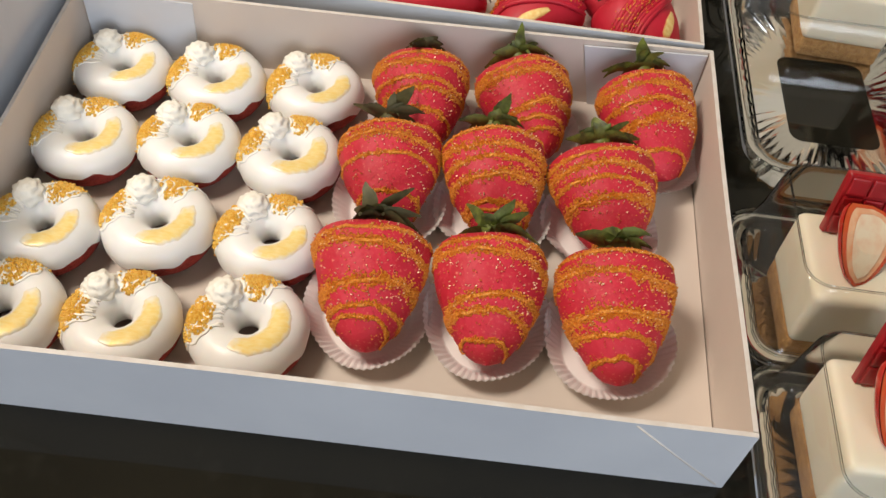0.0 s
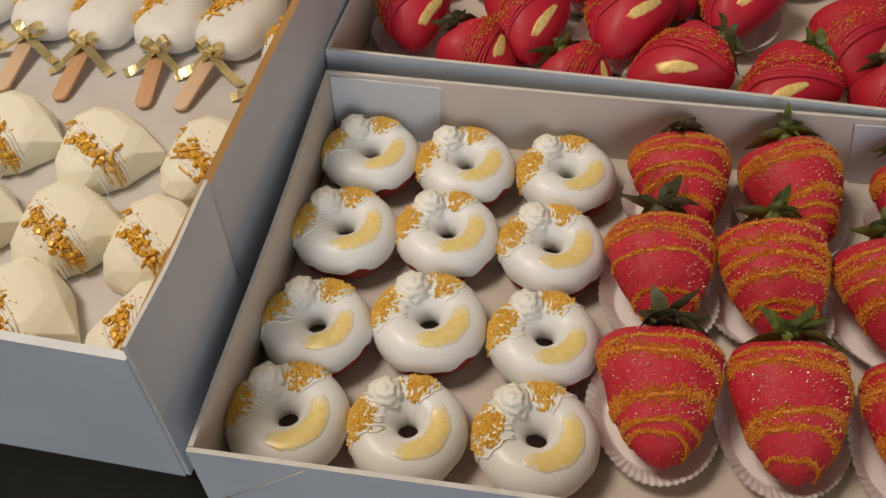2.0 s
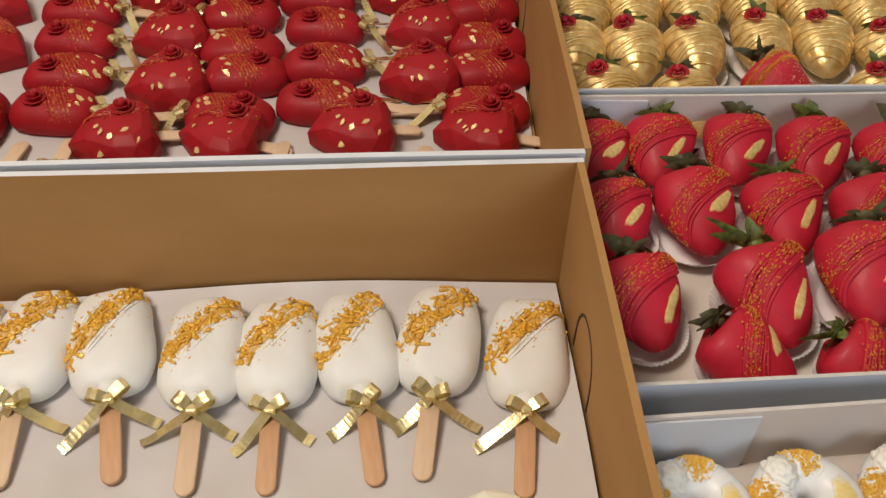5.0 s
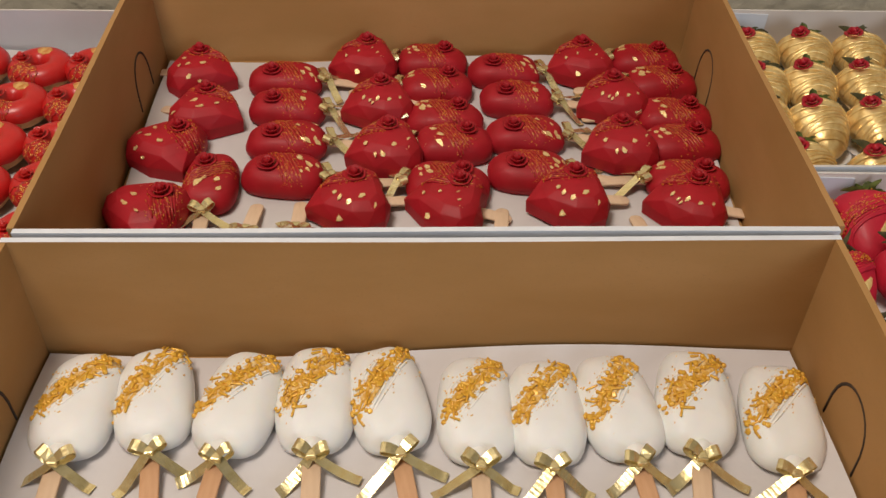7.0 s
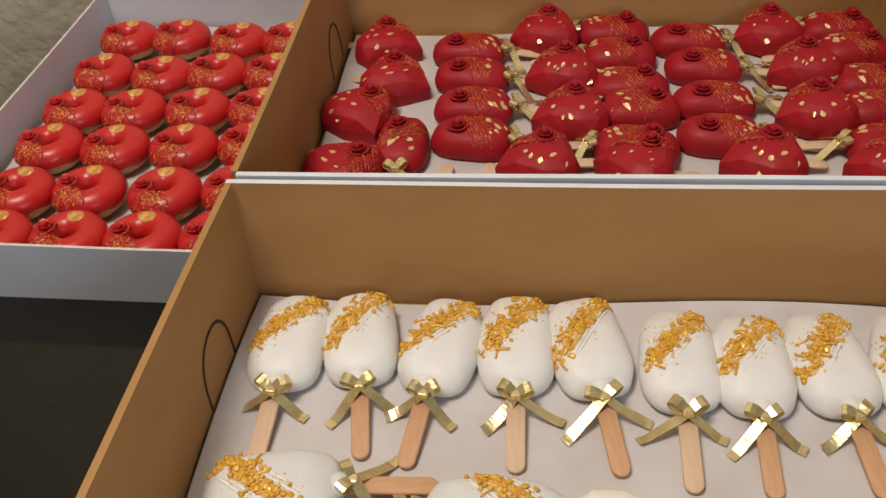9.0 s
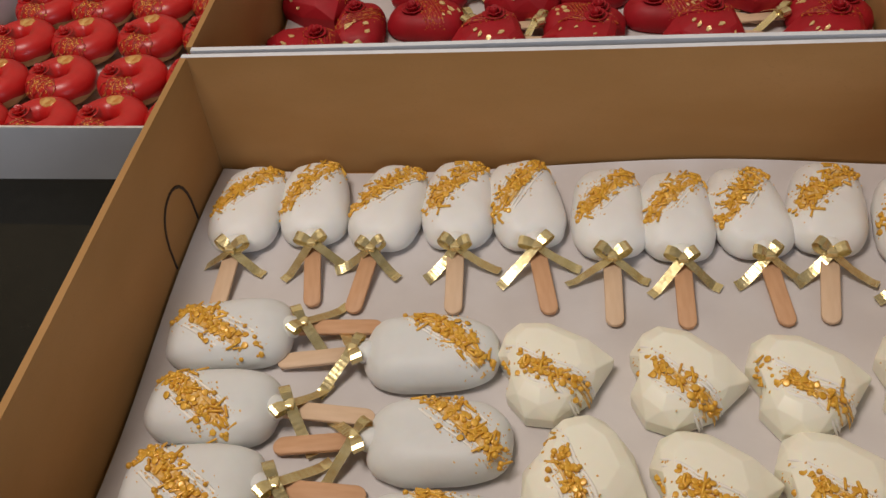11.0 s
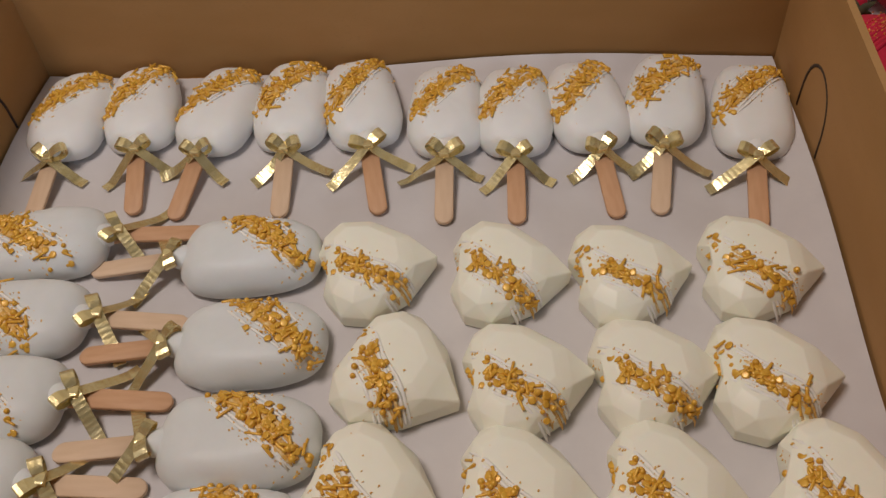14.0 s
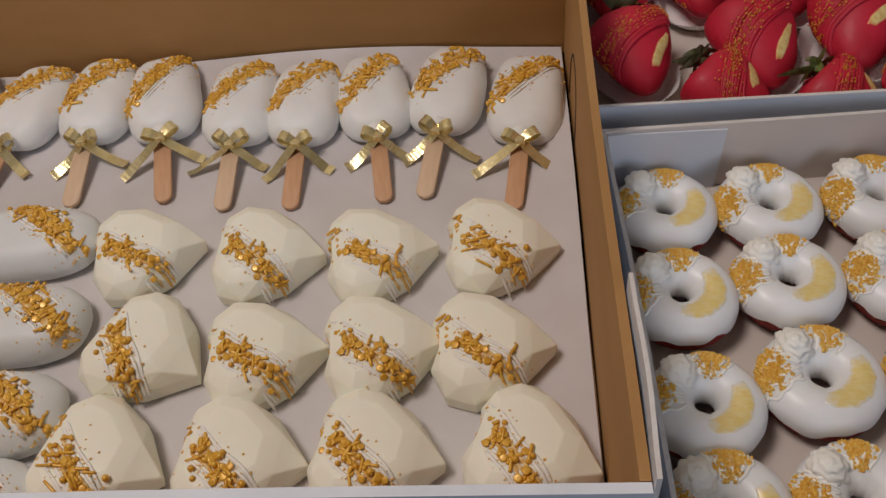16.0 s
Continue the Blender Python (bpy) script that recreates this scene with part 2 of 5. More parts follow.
worn_edge(GOLD_PAINT, (0.84, 0.835, 0.82))
worn_edge(GOLD_PALE, (0.60, 0.03, 0.03))


def cover(ob, nu, nv, end=0.22, rim=0.3):
    """How thickly a nu by nv stroke is painted: full in the middle, thin at ends and rims."""
    at = ob.data.attributes.new("cover", "FLOAT", "POINT")
    for i in range(nu):
        for j in range(nv):
            u, v = i / (nu - 1), j / (nv - 1)
            at.data[i * nv + j].value = min(1.0, min(u, 1 - u) / end, min(v, 1 - v) / rim)


PLASTIC = clear_plastic("clear_plastic", (0.95, 0.96, 0.96), 0.05)

# ---------------------------------------------------------------- helpers
rng = random.Random(7)


def outward(verts, faces):
    """Faces turned so that the solid they close faces out."""
    n = len(verts)
    c = [sum(v[i] for v in verts) / n for i in range(3)]
    total = 0.0
    for f in faces:
        ax, ay, az = (verts[f[0]][i] - c[i] for i in range(3))
        for p, q in zip(f[1:], f[2:]):
            bx, by, bz = (verts[p][i] - c[i] for i in range(3))
            dx, dy, dz = (verts[q][i] - c[i] for i in range(3))
            total += ax * (by * dz - bz * dy) + ay * (bz * dx - bx * dz) + az * (bx * dy - by * dx)
    return faces if total >= 0 else [tuple(reversed(f)) for f in faces]


def mesh_of(name, verts, faces, mats, smooth=True, slots=None):
    me = bpy.data.meshes.new(name)
    me.from_pydata(verts, [], outward(verts, faces))
    for m in (mats if isinstance(mats, (list, tuple)) else [mats]):
        me.materials.append(m)
    if smooth:
        me.polygons.foreach_set("use_smooth", [True] * len(me.polygons))
    if slots:
        me.polygons.foreach_set("material_index", slots)
    me.update()
    return me


def part(name, geo, mat, parent, label="", smooth=True, slots=None):
    ob = new(name, mesh_of(name, geo[0], geo[1], mat, smooth, slots))
    ob.parent = parent
    if label:
        tagged(ob, label)
    return ob


def thing(name, label, category, group="", kind=""):
    return tagged(new(name), label, category, group, kind)


def join(geos):
    vs, fs = [], []
    for v, f in geos:
        o = len(vs)
        vs += v
        fs += [tuple(i + o for i in q) for q in f]
    return vs, fs


def moved(geo, m):
    return [tuple(m @ Vector(v)) for v in geo[0]], geo[1]


def bevelled(cuts, width, segments=2):
    """A bevelled box between two corners."""
    (x0, y0, z0), (x1, y1, z1) = cuts
    bm = bmesh.new()
    bmesh.ops.create_cube(bm, size=1)
    for v in bm.verts:
        v.co = Vector(((x0 + x1) / 2 + v.co.x * (x1 - x0), (y0 + y1) / 2 + v.co.y * (y1 - y0), (z0 + z1) / 2 + v.co.z * (z1 - z0)))
    bmesh.ops.bevel(bm, geom=bm.edges[:], offset=width, segments=segments, affect="EDGES", profile=0.6)
    bm.verts.index_update()
    geo = [tuple(v.co) for v in bm.verts], [tuple(v.index for v in f.verts) for f in bm.faces]
    bm.free()
    return geo


def grid_faces(nu, nv, wrap_v=True):
    fs = []
    for i in range(nu - 1):
        for j in range(nv if wrap_v else nv - 1):
            k = (j + 1) % nv
            fs.append((i * nv + j, i * nv + k, (i + 1) * nv + k, (i + 1) * nv + j))
    return fs


def tube(path, radius, sides=6, taper=True, flat=1.0, normals=None):
    """A round cord along a list of points; flat squashes it along the given normals."""
    pts = [Vector(p) for p in path]
    n = len(pts)
    vs = []
    for i, p in enumerate(pts):
        d = (pts[min(i + 1, n - 1)] - pts[max(i - 1, 0)]).normalized()
        up = Vector(normals[i]) if normals else Vector((0, 0, 1))
        if abs(d.dot(up)) > 0.95:
            up = Vector((1, 0, 0))
        side = d.cross(up).normalized()
        up = side.cross(d).normalized()
        r = radius * (0.35 if taper and i in (0, n - 1) else 1.0)
        for k in range(sides):
            a = 2 * math.pi * k / sides
            vs.append(tuple(p + side * (r * math.cos(a)) + up * (r * flat * math.sin(a))))
    fs = grid_faces(n, sides)
    fs.append(tuple(reversed(range(sides))))
    fs.append(tuple((n - 1) * sides + k for k in range(sides)))
    return vs, fs


def ball(c, r, seg=6, rings=4, squash=1.0):
    vs = [(c[0], c[1], c[2] + r * squash)]
    for i in range(1, rings):
        a = math.pi * i / rings
        for j in range(seg):
            b = 2 * math.pi * j / seg
            vs.append((c[0] + r * math.sin(a) * math.cos(b), c[1] + r * math.sin(a) * math.sin(b), c[2] + r * squash * math.cos(a)))
    vs.append((c[0], c[1], c[2] - r * squash))
    fs = [(0, 1 + j, 1 + (j + 1) % seg) for j in range(seg)]
    for i in range(rings - 2):
        for j in range(seg):
            k = (j + 1) % seg
            fs.append((1 + i * seg + j, 1 + (i + 1) * seg + j, 1 + (i + 1) * seg + k, 1 + i * seg + k))
    e = len(vs) - 1
    o = 1 + (rings - 2) * seg
    fs += [(e, o + (j + 1) % seg, o + j) for j in range(seg)]
    return vs, fs


def strip(path, widths, thick=0.0003):
    """A ribbon: points with a sideways vector for each; both faces and the cut ends."""
    vs = []
    for p, w in zip(path, widths):
        p, w = Vector(p), Vector(w)
        vs += [tuple(p - w), tuple(p + w)]
    n = len(path)
    lift = len(vs)
    vs += [(x, y, z + thick) for x, y, z in vs]
    fs = []
    for i in range(n - 1):
        a, b, c, d = 2 * i, 2 * i + 1, 2 * i + 3, 2 * i + 2
        fs += [(a, d, c, b), (lift + a, lift + b, lift + c, lift + d), (a, lift + a, lift + d, d), (b, c, lift + c, lift + b)]
    e = 2 * (n - 1)
    fs += [(0, 1, lift + 1, lift), (e, lift + e, lift + e + 1, e + 1)]
    return vs, fs


def flake(c, n, size, r):
    """A small uneven scrap of leaf lying on a surface."""
    n = Vector(n).normalized()
    u = n.orthogonal().normalized()
    v = n.cross(u)
    k = 5
    turn = r.uniform(0, 6.28)
    rim = [(Vector(c) + n * 0.0004 + (u * math.cos(turn + 6.283 * i / k) * 1.3 + v * math.sin(turn + 6.283 * i / k) * 0.8) * size * r.uniform(0.5, 1.2) + n * r.uniform(0, 0.0006)) for i in range(k)]
    low = [p - n * 0.0006 for p in rim]
    fs = [tuple(range(k)), tuple(range(2 * k - 1, k - 1, -1))] + [(i, k + i, k + (i + 1) % k, (i + 1) % k) for i in range(k)]
    return [tuple(p) for p in rim + low], fs


def rose(parent, r0, z0, r, m, mat, label):
    """A small sugar rose: three rings of cupped petals round a bud, facing up."""
    bud = part("rose", moved(ball((0, 0, z0 + r0 * 0.55), r0 * 0.3, 7, 5, 1.3), m), mat, parent, label)
    for ring, (count, rad, h) in enumerate(((3, 0.36, 0.85), (4, 0.62, 0.68), (5, 0.9, 0.45))):
        for i in range(count):
            a0 = 6.283 * i / count + ring * 0.5 + r.uniform(-0.15, 0.15)
            nu, nv = 3, 5
            vs = []
            for u in range(nu):
                t = u / (nu - 1)
                for j in range(nv):
                    s = (j / (nv - 1) - 0.5) * 2
                    a = a0 + s * (3.6 / count)
                    rr = r0 * rad * (0.55 + 0.45 * t + 0.18 * t * t * (1 - s * s))
                    z = z0 + r0 * h * t * (1 - 0.22 * s * s) * 1.05 - 0.08 * r0 * t * t * ring
                    vs.append((rr * math.cos(a), rr * math.sin(a), z))
            q = len(vs)
            inner = [(x * 0.9, y * 0.9, z + 0.02 * r0) for x, y, z in vs]
            f = grid_faces(nu, nv, False)
            part("petal", moved((vs + inner, f + [tuple(reversed([e + q for e in g])) for g in f] + [((nu - 1) * nv + j, (nu - 1) * nv + j + 1, q + (nu - 1) * nv + j + 1, q + (nu - 1) * nv + j) for j in range(nv - 1)]), m), mat, bud)
    return bud


def place(build, spots, variants, group):
    """Stand copies of a few built variants at (x, y, z, turn, size)."""
    made, sizes = {}, {}
    for i, (x, y, z, turn, size) in enumerate(spots):
        k = i % variants
        if k not in made:
            made[k] = build(k)
            tagged(made[k], group=group)
            made[k].matrix_basis = pose(x, y, z, 0, 0, turn)
            first = made[k]
            made[k] = copy_thing(first, pose(x, y, z, 0, 0, turn) @ Matrix.Diagonal((size, size, size, 1)))
            for o in (*first.children_recursive, first):
                bpy.data.objects.remove(o)
            sizes[k] = size
        else:
            q = size / sizes[k]
            copy_thing(made[k], pose(x, y, z, 0, 0, turn) @ Matrix.Diagonal((q, q, q, 1)))


# ---------------------------------------------------------------- room and table
def block(name, lo, hi, mat, label="", category="", kind="", width=0.0):
    geo = bevelled((lo, hi), width, 2) if width else bevelled((lo, hi), 0.0001, 1)
    ob = new(name, mesh_of(name, geo[0], geo[1], mat, False))
    return tagged(ob, label, category, "", kind)


TX0, TX1, TY0, TY1, FZ = -0.80, 0.95, -0.35, 1.16, -0.75
WX0, WX1, WY0, WY1, CZ = -1.6, 2.3, -1.5, 1.20, 1.75
block("floor", (WX0, WY0, FZ - 0.1), (WX1, WY1, FZ), FLOOR, "brown tiled floor under the dark table", "floor", "structure")
block("wall_north", (WX0 - 0.1, WY1, FZ - 0.1), (WX1 + 0.1, WY1 + 0.1, CZ + 0.1), WALL, "cream rough-plastered wall behind the table", "wall", "structure")
# Side walls out of view, added in the dark taupe to deepen shadows.
block("wall_west", (WX0 - 0.1, WY0, FZ - 0.1), (WX0, WY1, CZ + 0.1), WALL_DIM, "unseen rough-plastered side wall, darkened to lower the fill light", "wall", "structure")
block("wall_east", (WX1, WY0, FZ - 0.1), (WX1 + 0.1, WY1, CZ + 0.1), WALL_DIM, "unseen plastered side wall, darkened to lower the fill light", "wall", "structure")
# Ceiling out of view; its dark colour holds back fill on the boxes.
block("ceiling", (WX0 - 0.1, WY0 - 0.1, CZ), (WX1 + 0.1, WY1 + 0.1, CZ + 0.1), CEIL, "unseen plain ceiling, darkened to lower the fill light", "ceiling", "structure")
# unseen south wall with a window opening, kept dark to limit fill light
south = thing("wall_south", "unseen plastered wall with a window opening, darkened to lower the fill light", "wall", "", "structure")
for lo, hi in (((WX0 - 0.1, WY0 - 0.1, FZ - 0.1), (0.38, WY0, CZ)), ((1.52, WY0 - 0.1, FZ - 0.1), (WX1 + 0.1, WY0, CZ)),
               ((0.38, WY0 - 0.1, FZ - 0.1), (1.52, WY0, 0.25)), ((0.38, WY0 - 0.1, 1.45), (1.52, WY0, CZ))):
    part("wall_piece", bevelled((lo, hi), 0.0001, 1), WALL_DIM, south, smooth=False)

table = thing("table", "glossy black table with straight legs", "table")
part("tabletop", bevelled(((TX0, TY0, -0.03), (TX1, TY1, 0.0)), 0.004, 3), TABLE, table, smooth=False)
for x in (TX0 + 0.05, TX1 - 0.11):
    for y in (TY0 + 0.05, TY1 - 0.11):
        part("leg", bevelled(((x, y, FZ), (x + 0.06, y + 0.06, -0.03)), 0.003, 2), TABLE, table, smooth=False)


# ---------------------------------------------------------------- boxes
def wall_panel(a, b, inward, h, th, top_out=0.0, h2=None):
    """A board standing on the line a-b, th thick towards inward; its verts in (outer, inner) order."""
    a, b, n = Vector((*a, 0)), Vector((*b, 0)), Vector((*inward, 0)).normalized()
    vs, fs, slots = [], [], []
    steps, rows = 8, 4
    for side in (0, 1):
        for j in range(rows + 1):
            for i in range(steps + 1):
                s, t = i / steps, j / rows
                wob = 0.0012 * math.sin(3.1 * s + 1.7 * a.x * 9) * t * math.sin(math.pi * s)
                p = a.lerp(b, s) + n * (th * side + wob) - n * (top_out * t)
                vs.append((p.x, p.y, (h + ((h2 or h) - h) * s) * t))
    w, m = steps + 1, (steps + 1) * (rows + 1)
    for side in (0, 1):
        for j in range(rows):
            for i in range(steps):
                q = [side * m + j * w + i, side * m + j * w + i + 1, side * m + (j + 1) * w + i + 1, side * m + (j + 1) * w + i]
                fs.append(tuple(q if side == 0 else reversed(q)))
                slots.append(side)
    for i in range(steps):
        fs.append((rows * w + i, rows * w + i + 1, m + rows * w + i + 1, m + rows * w + i))
        slots.append(2)
        fs.append((i + 1, i, m + i, m + i + 1))
        slots.append(2)
    for i, flip in ((0, 0), (steps, 1)):
        for j in range(rows):
            q = [j * w + i, (j + 1) * w + i, m + (j + 1) * w + i, m + j * w + i]
            fs.append(tuple(reversed(q) if flip else q))
            slots.append(2)
    return (vs, fs), slots


def box(name, corners, h, th, outer, inner, label, rim=None, flap=0.0, outs=(0, 0, 0, 0), handles=False, rises=(0, 0, 0, 0), crease=False):
    """An open carton. corners: front left, front right, back right, back left of its outside."""
    ob = thing(name, label, "box")
    c = [Vector(p) for p in corners]
    mid = sum(c, Vector((0, 0))) / 4
    names = ("front_panel", "right_panel", "back_panel", "left_panel")
    for i in range(4):
        a, b = c[i], c[(i + 1) % 4]
        d = (b - a).normalized()
        n = Vector((-d.y, d.x))
        if n.dot(mid - a) < 0:
            n = -n
        if i % 2:
            a, b = a + d * (th + 0.0004), b - d * (th + 0.0004)
        geo, slots = wall_panel(a, b, n, h + rises[i], th, outs[i], h + rises[(i + 1) % 4])
        edge = rim or (RIM if inner is not KRAFT else KRAFT if i % 2 else RIM_WHITE)
        p = part(names[i], geo, [outer, inner, edge], ob, smooth=False, slots=slots)
        if handles and i % 2:
            # die-cut hand hole: a bowed slit with its tab still in place
            mid_p = a.lerp(b, 0.78 if i == 1 else 0.22)
            pts, nrm = [], []
            for k in range(15):
                q = math.pi * (k / 14 - 0.0)
                along, z = 0.023 * math.cos(q), h * 0.13 + 0.041 * math.sin(q) ** 0.6
                pt = mid_p + d * along + n * (th + 0.0002) - n * (outs[i] * z / h)
                pts.append((pt.x, pt.y, z))
                nrm.append((n.x, n.y, 0))
            part("hand_hole_slit", tube(pts, 0.0011, 5, False, 0.5, nrm), SLIT, p, "dark curved die-cut slit of a hand hole")
    if flap:
        d = (c[2] - c[3]).normalized()
        n = Vector((d.y, -d.x))
        for side, (p0, sgn) in enumerate(((c[3], 1), (c[2], -1))):
            a = p0 + n * (th + 0.0006) + d * sgn * (th + 0.001)
            wid = flap * (1.0 if side == 0 else 1.12)
            vs = []
            for dep in (0, 0.0012):
                for along, z in ((0, 0.003), (wid * (0.98 if side == 0 else 0.86), 0.003), (wid, h - 0.0035), (0, h - 0.0015)):
                    q = a + d * sgn * along + n * dep
                    vs.append((q.x, q.y, z))
            fs = [(0, 1, 2, 3), (7, 6, 5, 4), (0, 4, 5, 1), (1, 5, 6, 2), (2, 6, 7, 3), (3, 7, 4, 0)]
            part("corner_flap", (vs, fs), BOARD, ob, "pale glued corner flap inside the back", smooth=False)
    if crease:
        d = (c[1] - c[0]).normalized()
        n = Vector((-d.y, d.x))
        for p0, sgn in ((c[0], 1), (c[1], -1)):
            a, b = p0 + d * sgn * 0.004 - n * 0.0001, p0 + d * sgn * 0.050 - n * 0.0001
            part("fold_crease", tube([(a.x, a.y, 0.003), ((a.x + b.x) / 2, (a.y + b.y) / 2, h * 0.5), (b.x, b.y, h - 0.002)], 0.0006, 5, False, 0.5, [(n.x, n.y, 0)] * 3), RIM, ob, "pale diagonal fold crease")
    e = [p + (mid - p).normalized() * th * 1.6 for p in c]
    vs = [(p.x, p.y, 0.0005) for p in e] + [(p.x, p.y, 0.0025) for p in e]
    part("bottom_panel", (vs, [(3, 2, 1, 0), (4, 5, 6, 7), (0, 1, 5, 4), (1, 2, 6, 5), (2, 3, 7, 6), (3, 0, 4, 7)]), inner, ob, smooth=False)
    return ob


def liner(label, corners, z, curl, seed):
    """A sheet of parchment with slightly risen, wavy edges."""
    c = [Vector(p) for p in corners]
    r, n = random.Random(seed), 26
    vs = []
    ph = [r.uniform(0, 6.28) for _ in range(4)]
    for j in range(n + 1):
        for i in range(n + 1):
            s, t = i / n, j / n
            p = c[0].lerp(c[1], s).lerp(c[3].lerp(c[2], s), t)
            e = max(0, 1 - 12 * min(s, 1 - s, t, 1 - t))
            wave = 0.0005 * (math.sin(9 * s + ph[0]) * math.sin(8 * t + ph[1]))
            vs.append((p.x, p.y, z + abs(wave) + curl * e * e * (0.5 + 0.5 * math.sin(7 * (s + t) + ph[2])) ))
    m = len(vs)
    f = grid_faces(n + 1, n + 1, False)
    f = [tuple(reversed(q)) for q in f]
    vs += [(x, y, q - 0.0002) for x, y, q in vs]
    fs = [tuple(reversed(q)) for q in f] + [tuple(k + m for k in reversed(q)) for q in f]
    ob = new("parchment_sheet", mesh_of("parchment_sheet", vs, fs, PARCHMENT))
    return tagged(ob, label, "paper sheet")


BOX_B = ((-0.473, 0.320), (0.0130, 0.341), (0.001, 0.7105), (-0.484, 0.6895))
BOX_D = ((-0.480, 0.6935), (0.003, 0.7145), (-0.003, 1.094), (-0.500, 1.062))
BOX_A = ((0.029, 0.332), (0.395, 0.359), (0.381, 0.607), (0.012, 0.574))
BOX_C = ((0.006, 0.5915), (0.376, 0.6105), (0.367, 0.853), (0.004, 0.842))
BOX_E = ((0.008, 0.8475), (0.374, 0.8595), (0.368, 1.114), (0.006, 1.100))
BOX_F = ((-0.732, 0.676), (-0.487, 0.682), (-0.510, 1.074), (-0.748, 1.066))
H_TALL, H_LOW, H_F = 0.100, 0.050, 0.047
box("carton_box", BOX_B, H_TALL, 0.004, BOARD, KRAFT, "deep open carton, white outside and brown kraft inside", handles=True)
flap_host = bpy.data.objects["carton_box"]
flap_geo, flap_slots = wall_panel((0.0134, 0.3420), (0.0106, 0.428), (1, 0.03), 0.1085, 0.0018)
part("side_flap", flap_geo, [BOARD, BOARD, RIM], flap_host, "overlapping outer side flap", smooth=False, slots=flap_slots)
box("carton_box", BOX_D, H_TALL, 0.004, BOARD, KRAFT, "deep open kraft-lined carton behind another carton", handles=True, outs=(0, 0.004, 0.006, 0.004))
box("bakery_box", BOX_A, H_LOW, 0.0022, BOARD, BOARD_IN, "shallow white bakery box with donuts and strawberries", flap=0.064, crease=True)
box("bakery_box", BOX_C, H_LOW, 0.0022, BOARD, BOARD_IN, "shallow white bakery box filled with red strawberries", flap=0.062)
box("bakery_box", BOX_E, H_LOW, 0.0022, BOARD, BOARD_IN, "shallow white bakery box of golden strawberries", flap=0.062)
box("bakery_box", BOX_F, H_F, 0.0022, BOARD, BOARD, "shallow white bakery box of red donuts")


def inset(corners, d):
    c = [Vector(p) for p in corners]
    mid = sum(c, Vector((0, 0))) / 4
    return [(p.x + math.copysign(d, mid.x - p.x), p.y + math.copysign(d, mid.y - p.y)) for p in c]


liner("white parchment lining the deep carton", inset(BOX_B, 0.006), 0.0034, 0.010, 3)
liner("white parchment under the red treats", inset(BOX_D, 0.008), 0.0034, 0.006, 4)
liner("white parchment under the red donuts", inset(BOX_F, 0.006), 0.0034, 0.006, 5)
FLOOR_Z = 0.0042


# ---------------------------------------------------------------- cake pops on sticks
def pop_outline(a, w, l):
    """Outline of the bar: rounded far end, fuller near the stick. a: angle; along +y."""
    ca, sa = math.cos(a), math.sin(a)
    e = 2 / 3.0
    x = math.copysign(abs(ca) ** e, ca)
    y = math.copysign(abs(sa) ** e, sa)
    x *= 1 - 0.07 * y
    return x * w / 2, y * l / 2


def pop_height(x, y, w, l, h):
    """Height of the bar's top over (x, y), from its middle."""
    q = (abs(x / (w / 2)) ** 3.0 + abs(y / (l / 2)) ** 3.0) ** (1 / 3.0)
    return h * max(0.0, 1 - min(q, 1) ** 3.4) ** 0.62


def pop_coating(w, l, h, y0, seed):
    seg, rings = 44, 11
    vs = []
    for i in range(rings):
        if i < 2:
            k, z = (0.90, 0.0) if i == 0 else (0.985, h * 0.14)
        else:
            t = (i - 2) / (rings - 3)
            k = math.cos(t * math.pi / 2) ** 0.55 if i < rings - 1 else 0.03
            z = h * (0.30 + 0.70 * math.sin(t * math.pi / 2) ** 1.15)
        for j in range(seg):
            x, y = pop_outline(2 * math.pi * j / seg, w, l)
            b = 1 + k * (0.034 * noise.noise((x * 60 + seed * 3.7, y * 60, z * 60)) + 0.014 * noise.noise((x * 150, y * 150 + seed, z * 150)))
            lump = 0.0011 * noise.noise((x * k * 90, y * k * 90 + seed * 5.1, 2.0)) if i > 1 else 0
            vs.append((x * k * b, y0 + l / 2 + y * k * b, z + lump))
    fs = grid_faces(rings, seg) + [tuple((rings - 1) * seg + j for j in range(seg)), tuple(reversed(range(seg)))]
    return vs, fs


def stick_geo(length, y_top, w=0.0105, th=0.0018, z_end=0.0012, z_top=0.0085):
    pts = []
    y_end = y_top - length
    n = 8
    for i in range(n + 1):
        a = math.pi + math.pi * i / n
        pts.append((w / 2 * math.cos(a), y_end + w / 2 + w / 2 * math.sin(a)))
    pts += [(w / 2, y_top), (-w / 2, y_top)]
    zz = lambda y: z_end + (z_top - z_end) * (y - y_end) / length
    k = len(pts)
    vs = [(x, y, zz(y)) for x, y in pts] + [(x, y, zz(y) + th) for x, y in pts] + [(x * 0.9, y + (0.0004 if y < y_end + w / 2 else 0), zz(y) + th + 0.0003) for x, y in pts]
    fs = [tuple(reversed(range(k))), tuple(range(2 * k, 3 * k))]
    for o in (0, k):
        fs += [(o + i, o + (i + 1) % k, o + k + (i + 1) % k, o + k + i) for i in range(k)]
    return vs, fs


